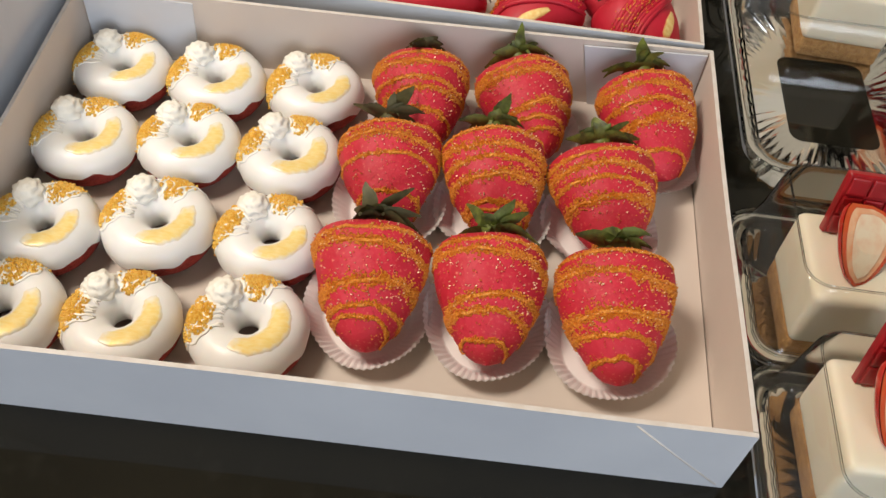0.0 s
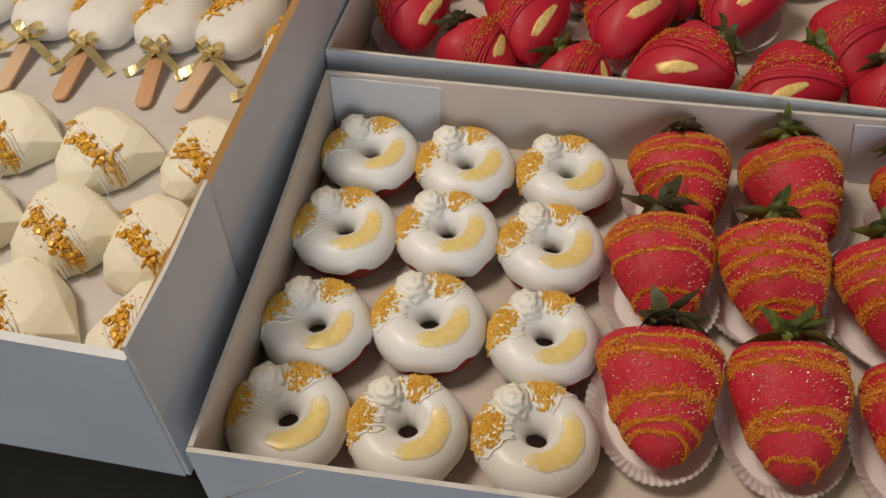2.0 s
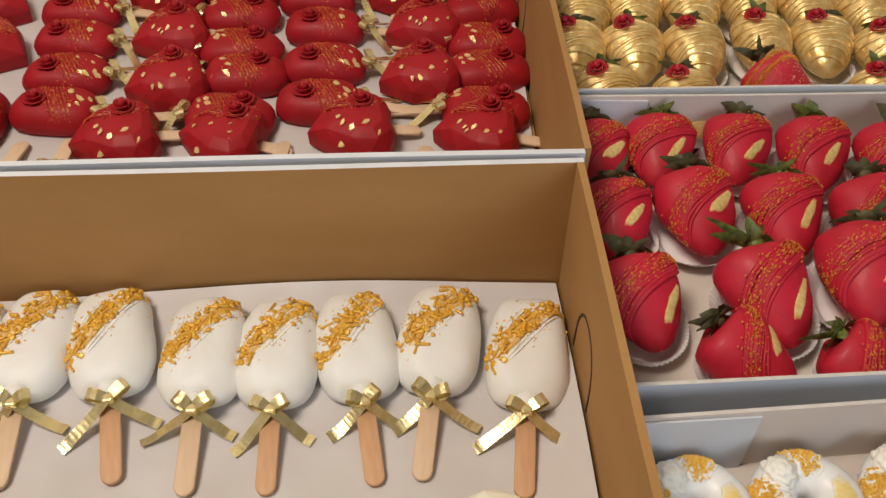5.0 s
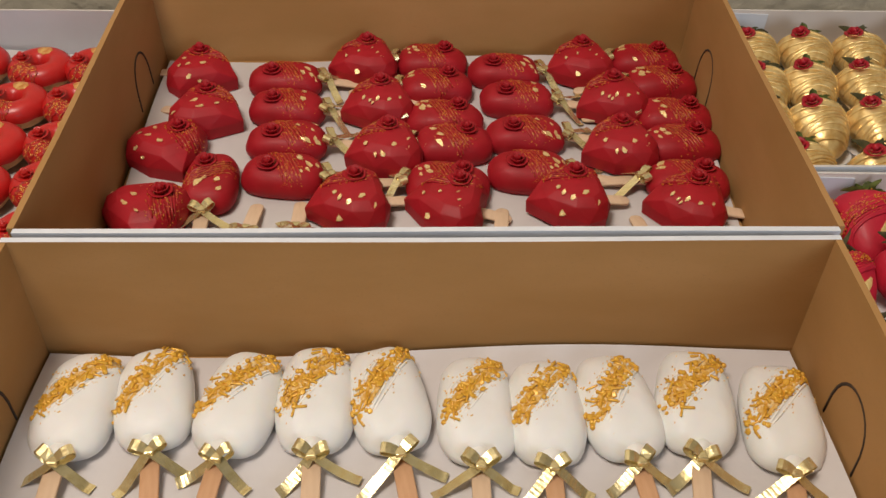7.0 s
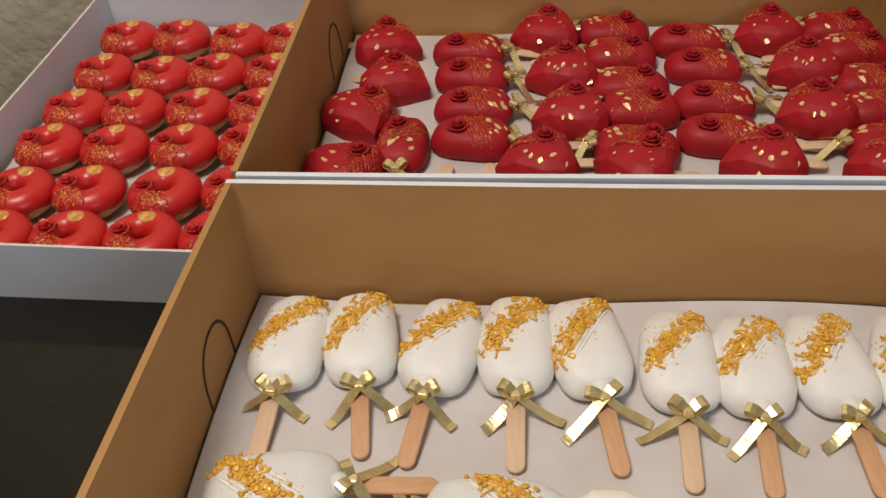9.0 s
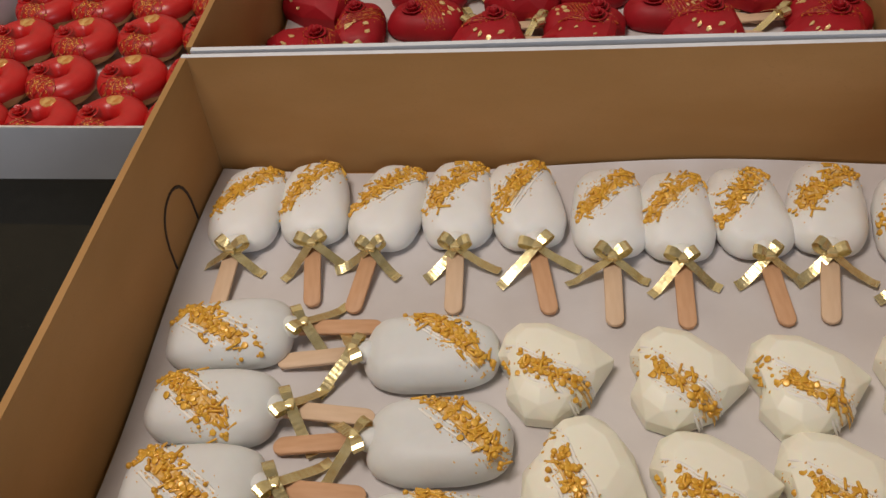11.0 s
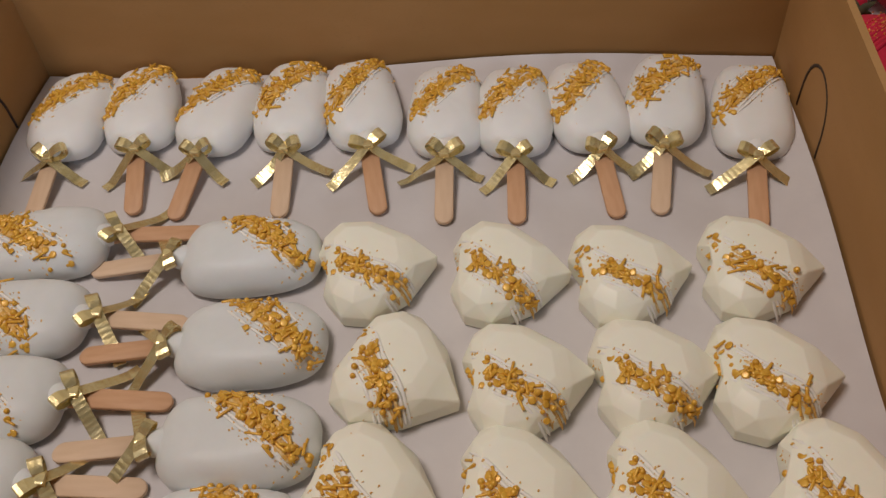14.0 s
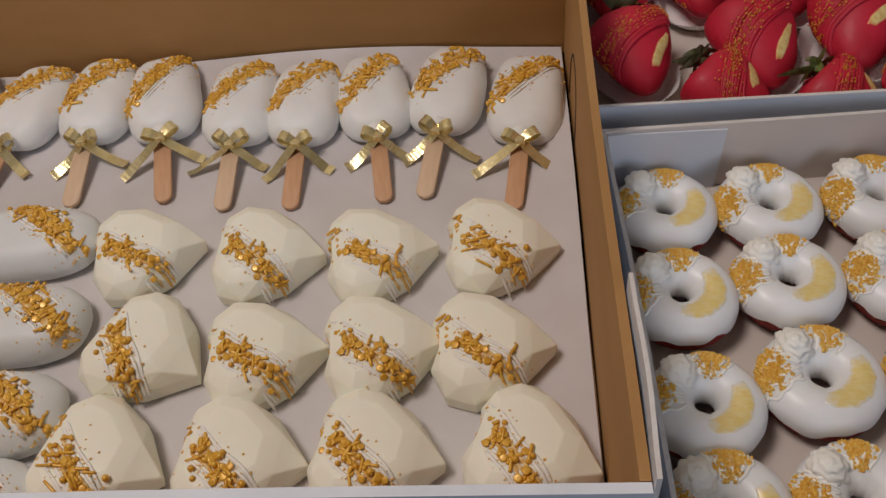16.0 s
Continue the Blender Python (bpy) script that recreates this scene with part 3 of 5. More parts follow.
def bow_parts(parent, y, z, seed, width=0.0031):
    """A flat foil bow: a wrapped knot, two folded loops and two straight, square-cut tails with fine cross ribs."""
    r = random.Random(seed * 13 + 5)
    top = z + 0.0052
    bow = part("bow", bevelled(((-0.0030, y - 0.0028, top - 0.0035), (0.0030, y + 0.0028, top + 0.0010)), 0.0011, 2), RIBBON, parent, "small gold foil ribbon bow", smooth=False)
    for sgn in (-1, 1):
        a = math.radians(r.uniform(18, 46))
        dx, dy = math.cos(a) * sgn, math.sin(a)
        reach, high = r.uniform(0.0095, 0.0125), r.uniform(0.0020, 0.0038)
        path, wid = [], []
        for k in range(11):
            q = 2 * math.pi * k / 10
            out = reach * ((1 - math.cos(q)) / 2) ** 0.7
            path.append((dx * out, y + dy * out, top - 0.0010 + high * math.sin(q) + 0.0022 * out / reach))
            s = width * (0.72 + 0.28 * min(1.0, out / (0.5 * reach)))
            wid.append((-dy * s, dx * s, 0.0006 * sgn))
        part("bow_loop", strip(path, wid), RIBBON, bow, smooth=False)
        a = math.radians(r.uniform(-50, -22))
        dx, dy = math.cos(a) * sgn, math.sin(a)
        ln, twist, sag = r.uniform(0.023, 0.032), r.uniform(-0.0016, 0.0016), r.uniform(0.6, 1.0)
        path, wid = [], []
        steps = 22
        for k in range(steps + 1):
            t = k / steps
            rib = 0.00007 if k % 2 else 0.0
            wave = 0.0011 * math.sin(5.2 * t + seed) * t
            path.append((dx * ln * t, y + dy * ln * t, max(0.0009, top - (top - 0.001) * min(1.0, t * 1.15) ** sag + wave) + rib))
            wid.append((-dy * width, dx * width, twist * t))
        part("bow_tail", strip(path, wid), RIBBON, bow, smooth=False)
    return bow


def sprinkle_band(parent, spots, r):
    """Pearls, rods and discs on given (point, normal) spots, each a part."""
    for p, n in spots:
        kind = r.random()
        p, n = Vector(p), Vector(n)
        if kind < 0.36:
            rad = r.uniform(0.0011, 0.0018)
            geo = ball(tuple(p + n * rad * r.uniform(0.35, 0.8)), rad, 10, 7)
        elif kind < 0.70:
            u = Matrix.Rotation(r.uniform(0, 6.28), 3, n) @ n.orthogonal().normalized()
            ln, rad = r.uniform(0.0026, 0.0046), r.uniform(0.00065, 0.0009)
            c = p + n * r.uniform(0.0004, 0.0014)
            tilt = n * r.uniform(-0.0006, 0.0009)
            run = [c + (u * ln + tilt) * q for q in (-1, -0.94, -0.5, 0, 0.5, 0.94, 1)]
            geo = tube([tuple(q) for q in run], rad, 7)
        else:
            lean = (n + Vector((r.uniform(-0.4, 0.4), r.uniform(-0.4, 0.4), 0))).normalized()
            turn = lean.to_track_quat("Z", "Y").to_matrix().to_4x4()
            rad = r.uniform(0.0016, 0.0022)
            ring = [(rad * k * math.cos(j * 0.5712), rad * k * math.sin(j * 0.5712), z) for k, z in ((0.8, 0.0), (1.0, 0.0003), (0.96, 0.0007), (0.6, 0.0008)) for j in range(11)]
            geo = moved((ring, grid_faces(4, 11) + [tuple(range(33, 44)), tuple(reversed(range(11)))]), Matrix.Translation(p + n * r.uniform(0.0002, 0.0009)) @ turn)
        part("sprinkle", geo, GOLD_SPRINKLE, parent)


def stuff(ob):
    return tagged(ob, kind="stuff")


def on_pop(x, y, w, l, h, y0):
    e = 0.0007
    z = lambda a, b: pop_height(a, b - y0 - l / 2, w, l, h * 0.70) + h * 0.30
    n = Vector(((z(x - e, y) - z(x + e, y)) / (2 * e), (z(x, y - e) - z(x, y + e)) / (2 * e), 1)).normalized()
    return Vector((x, y, z(x, y))), n


POP_W, POP_L, POP_H, POP_Y = 0.0465, 0.077, 0.0205, 0.007


def band_line(s, off, w, l, y0, lo, hi):
    """A slanted band across a bar: s from -1 to 1 along it, off across."""
    x0, ya = -w * 0.49, y0 + l * lo
    x1, yb = w * 0.44, y0 + l * hi
    d = Vector((x1 - x0, yb - ya)).normalized()
    c = Vector(((x0 + x1) / 2, (ya + yb) / 2)) + d * (s * math.hypot(x1 - x0, yb - ya) / 2) + Vector((-d.y, d.x)) * off
    return c.x, c.y


def inside_pop(x, y, w, l, y0, k=0.97):
    return (abs(x / (w / 2)) ** 3 + abs((y - y0 - l / 2) / (l / 2)) ** 3) ** (1 / 3) < k


def white_pop(k, coat=None, wide=1.0, lo=0.27, hi=0.97, label=""):
    r = random.Random(31 + k)
    w, l, h, y0 = POP_W * wide, POP_L * (1.0 if wide == 1 else 0.98), POP_H * wide, POP_Y
    ob = thing("cake_pop_bar", label or "white-coated cake bar on a wooden stick with gold sprinkles", "cake pop")
    part("coating", pop_coating(w, l, h, y0, k), coat or CHOC_WHITE, ob)
    part("neck", moved(ball((0, 0, 0), 0.0075, 12, 7, 0.8), pose(0, y0 + 0.002, 0.0095)), coat or CHOC_WHITE, ob)
    part("stick", stick_geo(0.056, 0.012), WOOD if k % 3 else WOOD_PALE, ob, "flat birch wood stick")
    bow_parts(ob, 0.001, 0.009, k)
    spots = []
    for i in range(400):
        if len(spots) >= (84 if wide == 1 else 92):
            break
        s, off = r.uniform(-1, 1), r.gauss(0, 0.0040)
        x, y = band_line(s, off, w, l, y0, lo, hi)
        if inside_pop(x, y, w, l, y0):
            spots.append(on_pop(x, y, w, l, h, y0))
    sprinkle_band(ob, spots, r)
    for i in range(9):
        off = (i - 4) * 0.0021 + r.uniform(-0.0006, 0.0006)
        pts, nrm = [], []
        for q in range(19):
            s = -1.1 + 2.2 * q / 18
            x, y = band_line(s, off + 0.0009 * math.sin(3 * s + i), w, l, y0, lo, hi)
            if inside_pop(x, y, w, l, y0, 0.99):
                p, n = on_pop(x, y, w, l, h, y0)
                pts.append(p + n * 0.0001)
                nrm.append(n)
        if len(pts) > 3:
            part("drizzle_line", tube(pts, 0.0014 if 1 < i < 7 else 0.0008, 6, True, 0.35, nrm), DRIZZLE_AMBER if 1 < i < 7 else ICING_LINE, ob)
    crumbs = []
    for i in range(420):
        s, off = r.uniform(-1.05, 1.05), r.gauss(0, 0.0056)
        x, y = band_line(s, off, w, l, y0, lo, hi)
        if inside_pop(x, y, w, l, y0, 0.985):
            p, n = on_pop(x, y, w, l, h, y0)
            crumbs.append(flake(p - n * 0.0002, n, r.uniform(0.0003, 0.0008), r))
    stuff(part("gold_dust", join(crumbs), GOLD_DUST, ob, "gold sugar dust", smooth=False))
    return ob


POPS_TOP = ((-0.445, 0.596, 1), (-0.394, 0.6045, 11), (-0.356, 0.6015, -6), (-0.303, 0.605, 4), (-0.253, 0.6075, 13), (-0.208, 0.601, 2.6),
            (-0.167, 0.601, 2), (-0.1175, 0.606, 9.5), (-0.0825, 0.610, -6.5), (-0.032, 0.600, -5))
place(white_pop, [(x, y, FLOOR_Z, a, 1.0 + 0.015 * math.sin(5 * i)) for i, (x, y, a) in enumerate(POPS_TOP)], 5, "white cake bars in a row")
POPS_L = ((-0.383, 0.541, 100), (-0.377, 0.484, 92), (-0.373, 0.437, 93), (-0.373, 0.392, 93))
place(lambda k: white_pop(20 + k, CHOC_GREY, 1.02, 0.24, 0.97, "grey-white cake bar lying sideways with gold sprinkles"), [(x, y, FLOOR_Z, a, 1.0) for x, y, a in POPS_L], 2, "sideways cake bars")
POPS_R = ((-0.352, 0.523, -85), (-0.340, 0.467, -86), (-0.335, 0.413, -86), (-0.331, 0.3665, -87))
place(lambda k: white_pop(30 + k, CHOC_GREY, 1.05, 0.36, 1.04, "grey-white cake bar lying sideways with gold sprinkles"), [(x, y, FLOOR_Z + 0.0003, a, 1.0) for x, y, a in POPS_R], 2, "sideways cake bars")


# ---------------------------------------------------------------- faceted hearts
def heart_outline():
    half = ((0.0330, 0.0), (0.0135, 0.0225), (-0.0080, 0.0335), (-0.0225, 0.0290), (-0.0300, 0.0135))
    return list(half) + [(-0.0245, 0.0)] + [(x, -y) for x, y in reversed(half[1:])]


def heart_geo(h=0.022):
    rim = heart_outline()
    n = len(rim)
    vs = [(x * 0.97, y * 0.97, 0.0) for x, y in rim] + [(x, y, h * 0.42) for x, y in rim]
    mids = []
    for i, (x, y) in enumerate(rim):
        x2, y2 = rim[(i + 1) % n]
        mids.append(((x + x2) / 2 * 0.90 - 0.001, (y + y2) / 2 * 0.90, h * 0.80))
    vs += mids
    vs += [(x * 0.64 / 0.90 - 0.002, y * 0.66 / 0.90, h * (0.985 if x < 0.012 else 0.965)) for x, y, z in mids]
    fs = [tuple(reversed(range(n)))]
    for i in range(n):
        k = (i + 1) % n
        fs += [(i, k, n + k, n + i), (n + i, n + k, 2 * n + i), (n + k, 2 * n + k, 2 * n + i)]
        fs += [(2 * n + i, 2 * n + k, 3 * n + k, 3 * n + i)]
    top = len(vs)
    vs.append((-0.003, 0, h))
    fs += [(3 * n + i, 3 * n + (i + 1) % n, top) for i in range(n)]
    return vs, fs


def softened(geo, width):
    """The same solid with its edges rounded off a little."""
    bm = bmesh.new()
    vs = [bm.verts.new(v) for v in geo[0]]
    for f in geo[1]:
        bm.faces.new([vs[i] for i in f])
    bmesh.ops.bevel(bm, geom=bm.edges[:], offset=width, segments=2, profile=0.5, affect="EDGES", clamp_overlap=True)
    bm.verts.index_update()
    out = [tuple(v.co) for v in bm.verts], [tuple(v.index for v in f.verts) for f in bm.faces]
    bm.free()
    return out


HEART_RIM = heart_outline()


def on_heart(x, y, h=0.022):
    """A point on the heart's top over (x, y) and its rough normal; None outside."""
    best = 0
    a = math.atan2(y, x + 0.003)
    n = len(HEART_RIM)
    ray = None
    for i in range(n):
        (x0, y0), (x1, y1) = HEART_RIM[i], HEART_RIM[(i + 1) % n]
        dx, dy = math.cos(a), math.sin(a)
        ex, ey = x1 - x0, y1 - y0
        det = dx * ey - dy * ex
        if abs(det) < 1e-12:
            continue
        t = ((x0 + 0.003) * ey - y0 * ex) / det
        u = ((x0 + 0.003) * dy - y0 * dx) / det
        if t > 0 and 0 <= u <= 1:
            ray = t
            break
    if not ray:
        return None
    q = math.hypot(x + 0.003, y) / ray
    if q > 1.0:
        return None
    z = h * (1.0 - 0.02 * q / 0.60 if q < 0.60 else 0.98 - 0.18 * (q - 0.60) / 0.25 if q < 0.85 else 0.80 - 0.36 * (q - 0.85) / 0.15)
    s = 0.05 if q < 0.55 else 0.5 if q < 0.8 else 1.2
    nv = Vector((math.cos(a) * s, math.sin(a) * s, 1)).normalized()
    return Vector((x, y, z)), nv


def heart_band(s, off):
    """Band over the heart from the notch towards the lower right flank."""
    a, b = Vector((-0.030, 0.007)), Vector((0.013, -0.025))
    d = (b - a).normalized()
    c = a.lerp(b, (s + 1) / 2) + Vector((-d.y, d.x)) * off
    return c.x, c.y


def white_heart(k):
    r = random.Random(71 + k)
    ob = thing("chocolate_heart", "faceted ivory chocolate heart with a band of gold sprinkles", "chocolate")
    part("shell", softened(heart_geo(), 0.0007), CHOC_IVORY, ob).data.set_sharp_from_angle(angle=radians(13))
    spots = []
    while len(spots) < 62:
        p = on_heart(*heart_band(r.uniform(-0.95, 0.95), r.gauss(0, 0.0036)))
        if p:
            spots.append(p)
    sprinkle_band(ob, spots, r)
    crumbs = []
    for i in range(7):
        pts, nrm = [], []
        for q in range(21):
            p = on_heart(*heart_band(-1 + 2.5 * q / 20, (i - 3) * 0.0026 + 0.0006 * math.sin(q * 0.7 + i)))
            if p:
                pts.append(p[0] + p[1] * 0.0001)
                nrm.append(p[1])
        if len(pts) > 3:
            e = pts[-1]
            pts += [e + Vector((0.0022, -0.0022, -0.006)), e + Vector((0.0026, -0.0026, -0.008 - 0.002 * r.random()))]
            nrm += [Vector((0.7, -0.7, 0.1))] * 2
            part("drizzle_line", tube(pts, 0.0009, 6, True, 0.55, nrm), DRIZZLE_AMBER if i in (2, 3, 4) else ICING_LINE, ob)
    for i in range(210):
        p = on_heart(*heart_band(r.uniform(-1, 1.1), r.gauss(0, 0.0052)))
        if p:
            crumbs.append(flake(p[0] - p[1] * 0.0002, p[1], r.uniform(0.0003, 0.0007), r))
    stuff(part("gold_dust", join(crumbs), GOLD_DUST, ob, "gold sugar dust", smooth=False))
    return ob


HEARTS = ((-0.2385, 0.519, 14), (-0.1695, 0.517, 0), (-0.1075, 0.5175, 10), (-0.0425, 0.5225, 0), (-0.2195, 0.453, -26), (-0.1595, 0.452, 8),
          (-0.100, 0.456, 8), (-0.046, 0.457, 2), (-0.226, 0.392, -14), (-0.160, 0.394, -4), (-0.097, 0.398, -8), (-0.026, 0.400, -18))
place(white_heart, [(x, y + 0.001, FLOOR_Z, a, 0.99) for x, y, a in HEARTS], 5, "ivory chocolate hearts")


# ---------------------------------------------------------------- donuts
def torus_geo(R, r, seg, ring, z0, lo=0.0, hi=2 * math.pi, squash=1.0, wobble=None, seed=0):
    """A ring; lo..hi: the arc of the cross-section (0 points outwards, quarter turn up)."""
    full = hi - lo > 6.28
    m = ring if full else ring + 1
    vs = []
    for i in range(seg):
        a = 2 * math.pi * i / seg
        for j in range(m):
            dip = wobble(a) if wobble else 0
            b = (lo - dip) + (hi - lo + 2 * dip) * j / ring
            k = 1 + 0.03 * noise.noise((math.cos(a) * 2 + seed, math.sin(a) * 2, seed * 1.3))
            rr = R + r * k * math.cos(b)
            vs.append((rr * math.cos(a), rr * math.sin(a), z0 + r * squash * k * math.sin(b)))
    fs = []
    for i in range(seg):
        k = (i + 1) % seg
        for j in range(m if full else m - 1):
            l = (j + 1) % m
            fs.append((i * m + j, k * m + j, k * m + l, i * m + l))
    return vs, fs


D_R, D_T, D_Z = 0.0164, 0.0112, 0.0124


DONUT_SEED = [0]


def on_donut(a, b, lift=0.0):
    """A point on the glaze of the donut being built, and its normal."""
    q = DONUT_SEED[0]
    r = D_T * 1.05 * (1 + 0.03 * noise.noise((math.cos(a) * 2 + q, math.sin(a) * 2, q * 1.3))) + lift
    rr = D_R + r * math.cos(b)
    n = Vector((math.cos(b) * math.cos(a), math.cos(b) * math.sin(a), math.sin(b)))
    return Vector((rr * math.cos(a), rr * math.sin(a), D_Z + 0.0008 + r * math.sin(b))), n


def donut_patch(a0, a1, b0, b1, lift=0.0004, seed=0, na=28, nb=13):
    """A painted or sugared patch that follows the ring's surface, with an uneven rim."""
    r = random.Random(seed)
    vs = []
    edge = [r.uniform(-0.05, 0.05) for _ in range(na)]
    for i in range(na):
        a = math.radians(a0 + (a1 - a0) * i / (na - 1))
        w = math.sin(math.pi * (0.06 + 0.88 * i / (na - 1))) ** 0.55
        for j in range(nb):
            t = (j / (nb - 1) - 0.5) * w
            b = math.radians((b0 + b1) / 2 + (b1 - b0) * t) + edge[i] * (abs(t) * 2)
            vs.append(tuple(on_donut(a, b, -0.0005 if i in (0, na - 1) or j in (0, nb - 1) else lift)[0]))
    top = [tuple(q) for q in grid_faces(na, nb, False)]
    return vs, top


def cream_rosette(c, r0, seed):
    """A piped swirl: stacked lobed rings."""
    seg, vs, lay = 36, [], []
    levels = ((0.95, 0.0), (1.06, 0.22), (0.98, 0.40), (0.86, 0.46), (0.92, 0.62), (0.78, 0.76), (0.60, 0.80), (0.62, 0.93), (0.40, 1.02), (0.22, 0.98), (0.18, 1.06), (0.03, 1.08))
    for i, (k, z) in enumerate(levels):
        for j in range(seg):
            a = 2 * math.pi * j / seg
            lobe = 1 + 0.10 * math.cos(7 * a + i * 0.8 + seed) + 0.05 * math.sin(4 * a - i * 1.3)
            vs.append((c[0] + r0 * k * lobe * math.cos(a), c[1] + r0 * k * lobe * math.sin(a), c[2] + r0 * z))
    return vs, grid_faces(len(levels), seg) + [tuple((len(levels) - 1) * seg + j for j in range(seg))]


def sugar_grains(a0, da, b0, db, count, r, size=0.0012):
    """Crystals clumped round (a0, b0) on the ring, thinning out towards the rim of the patch."""
    geos = []
    off = r.uniform(0, 50)
    while len(geos) < count:
        a, b = r.gauss(0, 0.52), r.gauss(0, 0.52)
        a, b = max(-1.25, min(1.25, a)), max(-1.2, min(1.2, b))
        if noise.noise((a * 2.6 + off, b * 2.6, 0.5)) < -0.12 and r.random() < 0.85:
            continue
        p, n = on_donut(math.radians(a0 + da * a), math.radians(b0 + db * b), 0.0002)
        s = r.uniform(0.6, 1.3) * size
        u = n.orthogonal().normalized() * s
        v = n.cross(u)
        geos.append(([tuple(p + u), tuple(p + v), tuple(p - u * 0.8), tuple(p - v * 0.9), tuple(p + n * s * 1.1)], [(0, 1, 4), (1, 2, 4), (2, 3, 4), (3, 0, 4)]))
    return join(geos)


def donut_lines(parent, mat, angles):
    for a in angles:
        pts, nrm = [], []
        for q in range(13):
            b = math.radians(-8 + 128 * q / 12)
            p, n = on_donut(math.radians(a + 4 * math.sin(q * 0.7 + a) + 2 * math.sin(q * 1.9 + 3 * a)), b, 0.0002)
            pts.append(p)
            nrm.append(n)
        part("drizzle_line", tube(pts, 0.0008, 6, True, 0.55, nrm), mat, parent)


def white_donut(k):
    r = random.Random(101 + k)
    DONUT_SEED[0] = k
    ob = thing("mini_donut", "white-glazed mini donut with cream rosette and gold sugar", "donut")
    part("cake", torus_geo(D_R, D_T, 40, 16, D_Z, squash=1.0, seed=k), CAKE_RED, ob, "red velvet crumb")
    wob = lambda a: 0.16 - 0.26 * math.cos(a + 0.9) + 0.12 * math.sin(3 * a + k) + 0.12 * math.sin(7 * a + 2 * k) + 0.07 * math.sin(13 * a)
    part("glaze", torus_geo(D_R, D_T * 1.05, 56, 18, D_Z + 0.0008, math.radians(-2), math.radians(200), wobble=wob, seed=k), WHITE_GLAZE, ob)
    part("cream_rosette", cream_rosette((-0.0126, 0.0124, D_Z + D_T * 0.80), 0.0083, k), CREAM, ob, "piped white cream rosette")
    donut_lines(ob, ICING_LINE, [a + r.uniform(-3, 3) for a in (102, 94, 86, 78, 70, 61, 154, 161, 168, 176, 184, 192, 201, 210)])
    part("gold_sugar_patch", sugar_grains(182, 22, 42, 44, 620, r, 0.0011), GOLD_SUGAR, ob, "amber gold sugar crystals", smooth=False)
    part("gold_sugar_patch", sugar_grains(84, 18, 70, 42, 330, r, 0.0011), GOLD_SUGAR, ob, "amber gold sugar crystals", smooth=False)
    cover(part("gold_stroke", donut_patch(-98 + r.uniform(-14, 10), 32 + r.uniform(-8, 12), 62, 130, 0.00035, k), GOLD_PAINT, ob, "brushed gold crescent"), 28, 13)
    return ob


DONUTS_A = ((0.046, 0.543), (0.101, 0.546), (0.158, 0.552), (0.048, 0.485), (0.102, 0.495), (0.158, 0.497), (0.052, 0.423), (0.106, 0.437), (0.163, 0.440), (0.055, 0.371), (0.110, 0.378), (0.168, 0.386))
place(white_donut, [(x, y, 0.0028, 5 * math.sin(7 * i), 1.0 + 0.02 * math.sin(3 * i)) for i, (x, y) in enumerate(DONUTS_A)], 6, "white mini donuts")


def red_donut(k):
    r = random.Random(131 + k)
    DONUT_SEED[0] = k
    ob = thing("mini_donut", "red-glazed mini donut with a sugar rose and gold brush stroke", "donut")
    part("cake", torus_geo(D_R, D_T, 36, 14, D_Z, seed=k), CAKE_TAN, ob, "pale fried crumb")
    wob = lambda a: 0.12 * math.sin(3 * a + k) + 0.08 * math.sin(8 * a + 2 * k)
    part("glaze", torus_geo(D_R, D_T * 1.05, 48, 16, D_Z + 0.0008, math.radians(-12), math.radians(200), wobble=wob, seed=k), RED_GLAZE, ob)
    part("gold_stroke", donut_patch(62, 116, 74, 128, 0.0005, k), GOLD_ON_RED, ob, "brushed gold stroke")
    donut_lines(ob, RED_SPLASH, [222, 231, 240, 249, 258, 267, 276, 286])
    part("gold_dust", sugar_grains(254, 34, 66, 50, 90, r, 0.0006), GOLD_SUGAR, ob)
    p = on_donut(math.radians(188), math.radians(100))[0] - Vector((0, 0, 0.002))
    rose(ob, 0.0080, 0, r, Matrix.Translation(p), RED_GLAZE, "small red sugar rose")
    return ob


DONUTS_F = ((-0.707, 1.016), (-0.655, 1.019), (-0.596, 1.014), (-0.546, 1.017), (-0.704, 0.950), (-0.647, 0.947), (-0.597, 0.954), (-0.545, 0.956), (-0.702, 0.887), (-0.650, 0.889), (-0.594, 0.893), (-0.540, 0.896),
            (-0.699, 0.832), (-0.643, 0.833), (-0.586, 0.837), (-0.531, 0.843), (-0.695, 0.771), (-0.639, 0.776), (-0.579, 0.777), (-0.524, 0.784), (-0.686, 0.717), (-0.630, 0.720), (-0.575, 0.723), (-0.521, 0.728))
place(red_donut, [(x, max(y, 0.711), FLOOR_Z, 9 * math.sin(5 * i), 1.0) for i, (x, y) in enumerate(DONUTS_F)], 5, "red mini donuts")


# ---------------------------------------------------------------- strawberries
PROFILE = ((0.0, 0.22), (0.012, 0.56), (0.045, 0.82), (0.10, 0.95), (0.19, 1.0), (0.30, 0.985), (0.44, 0.92), (0.58, 0.82), (0.70, 0.70), (0.81, 0.56), (0.90, 0.41), (0.96, 0.26), (1.0, 0.02))
S_L, S_R = 0.061, 0.0275


def berry_radius(u):
    for (a, ra), (b, rb) in zip(PROFILE, PROFILE[1:]):
        if a <= u <= b:
            return ra + (rb - ra) * (u - a) / (b - a)
    return 0.0


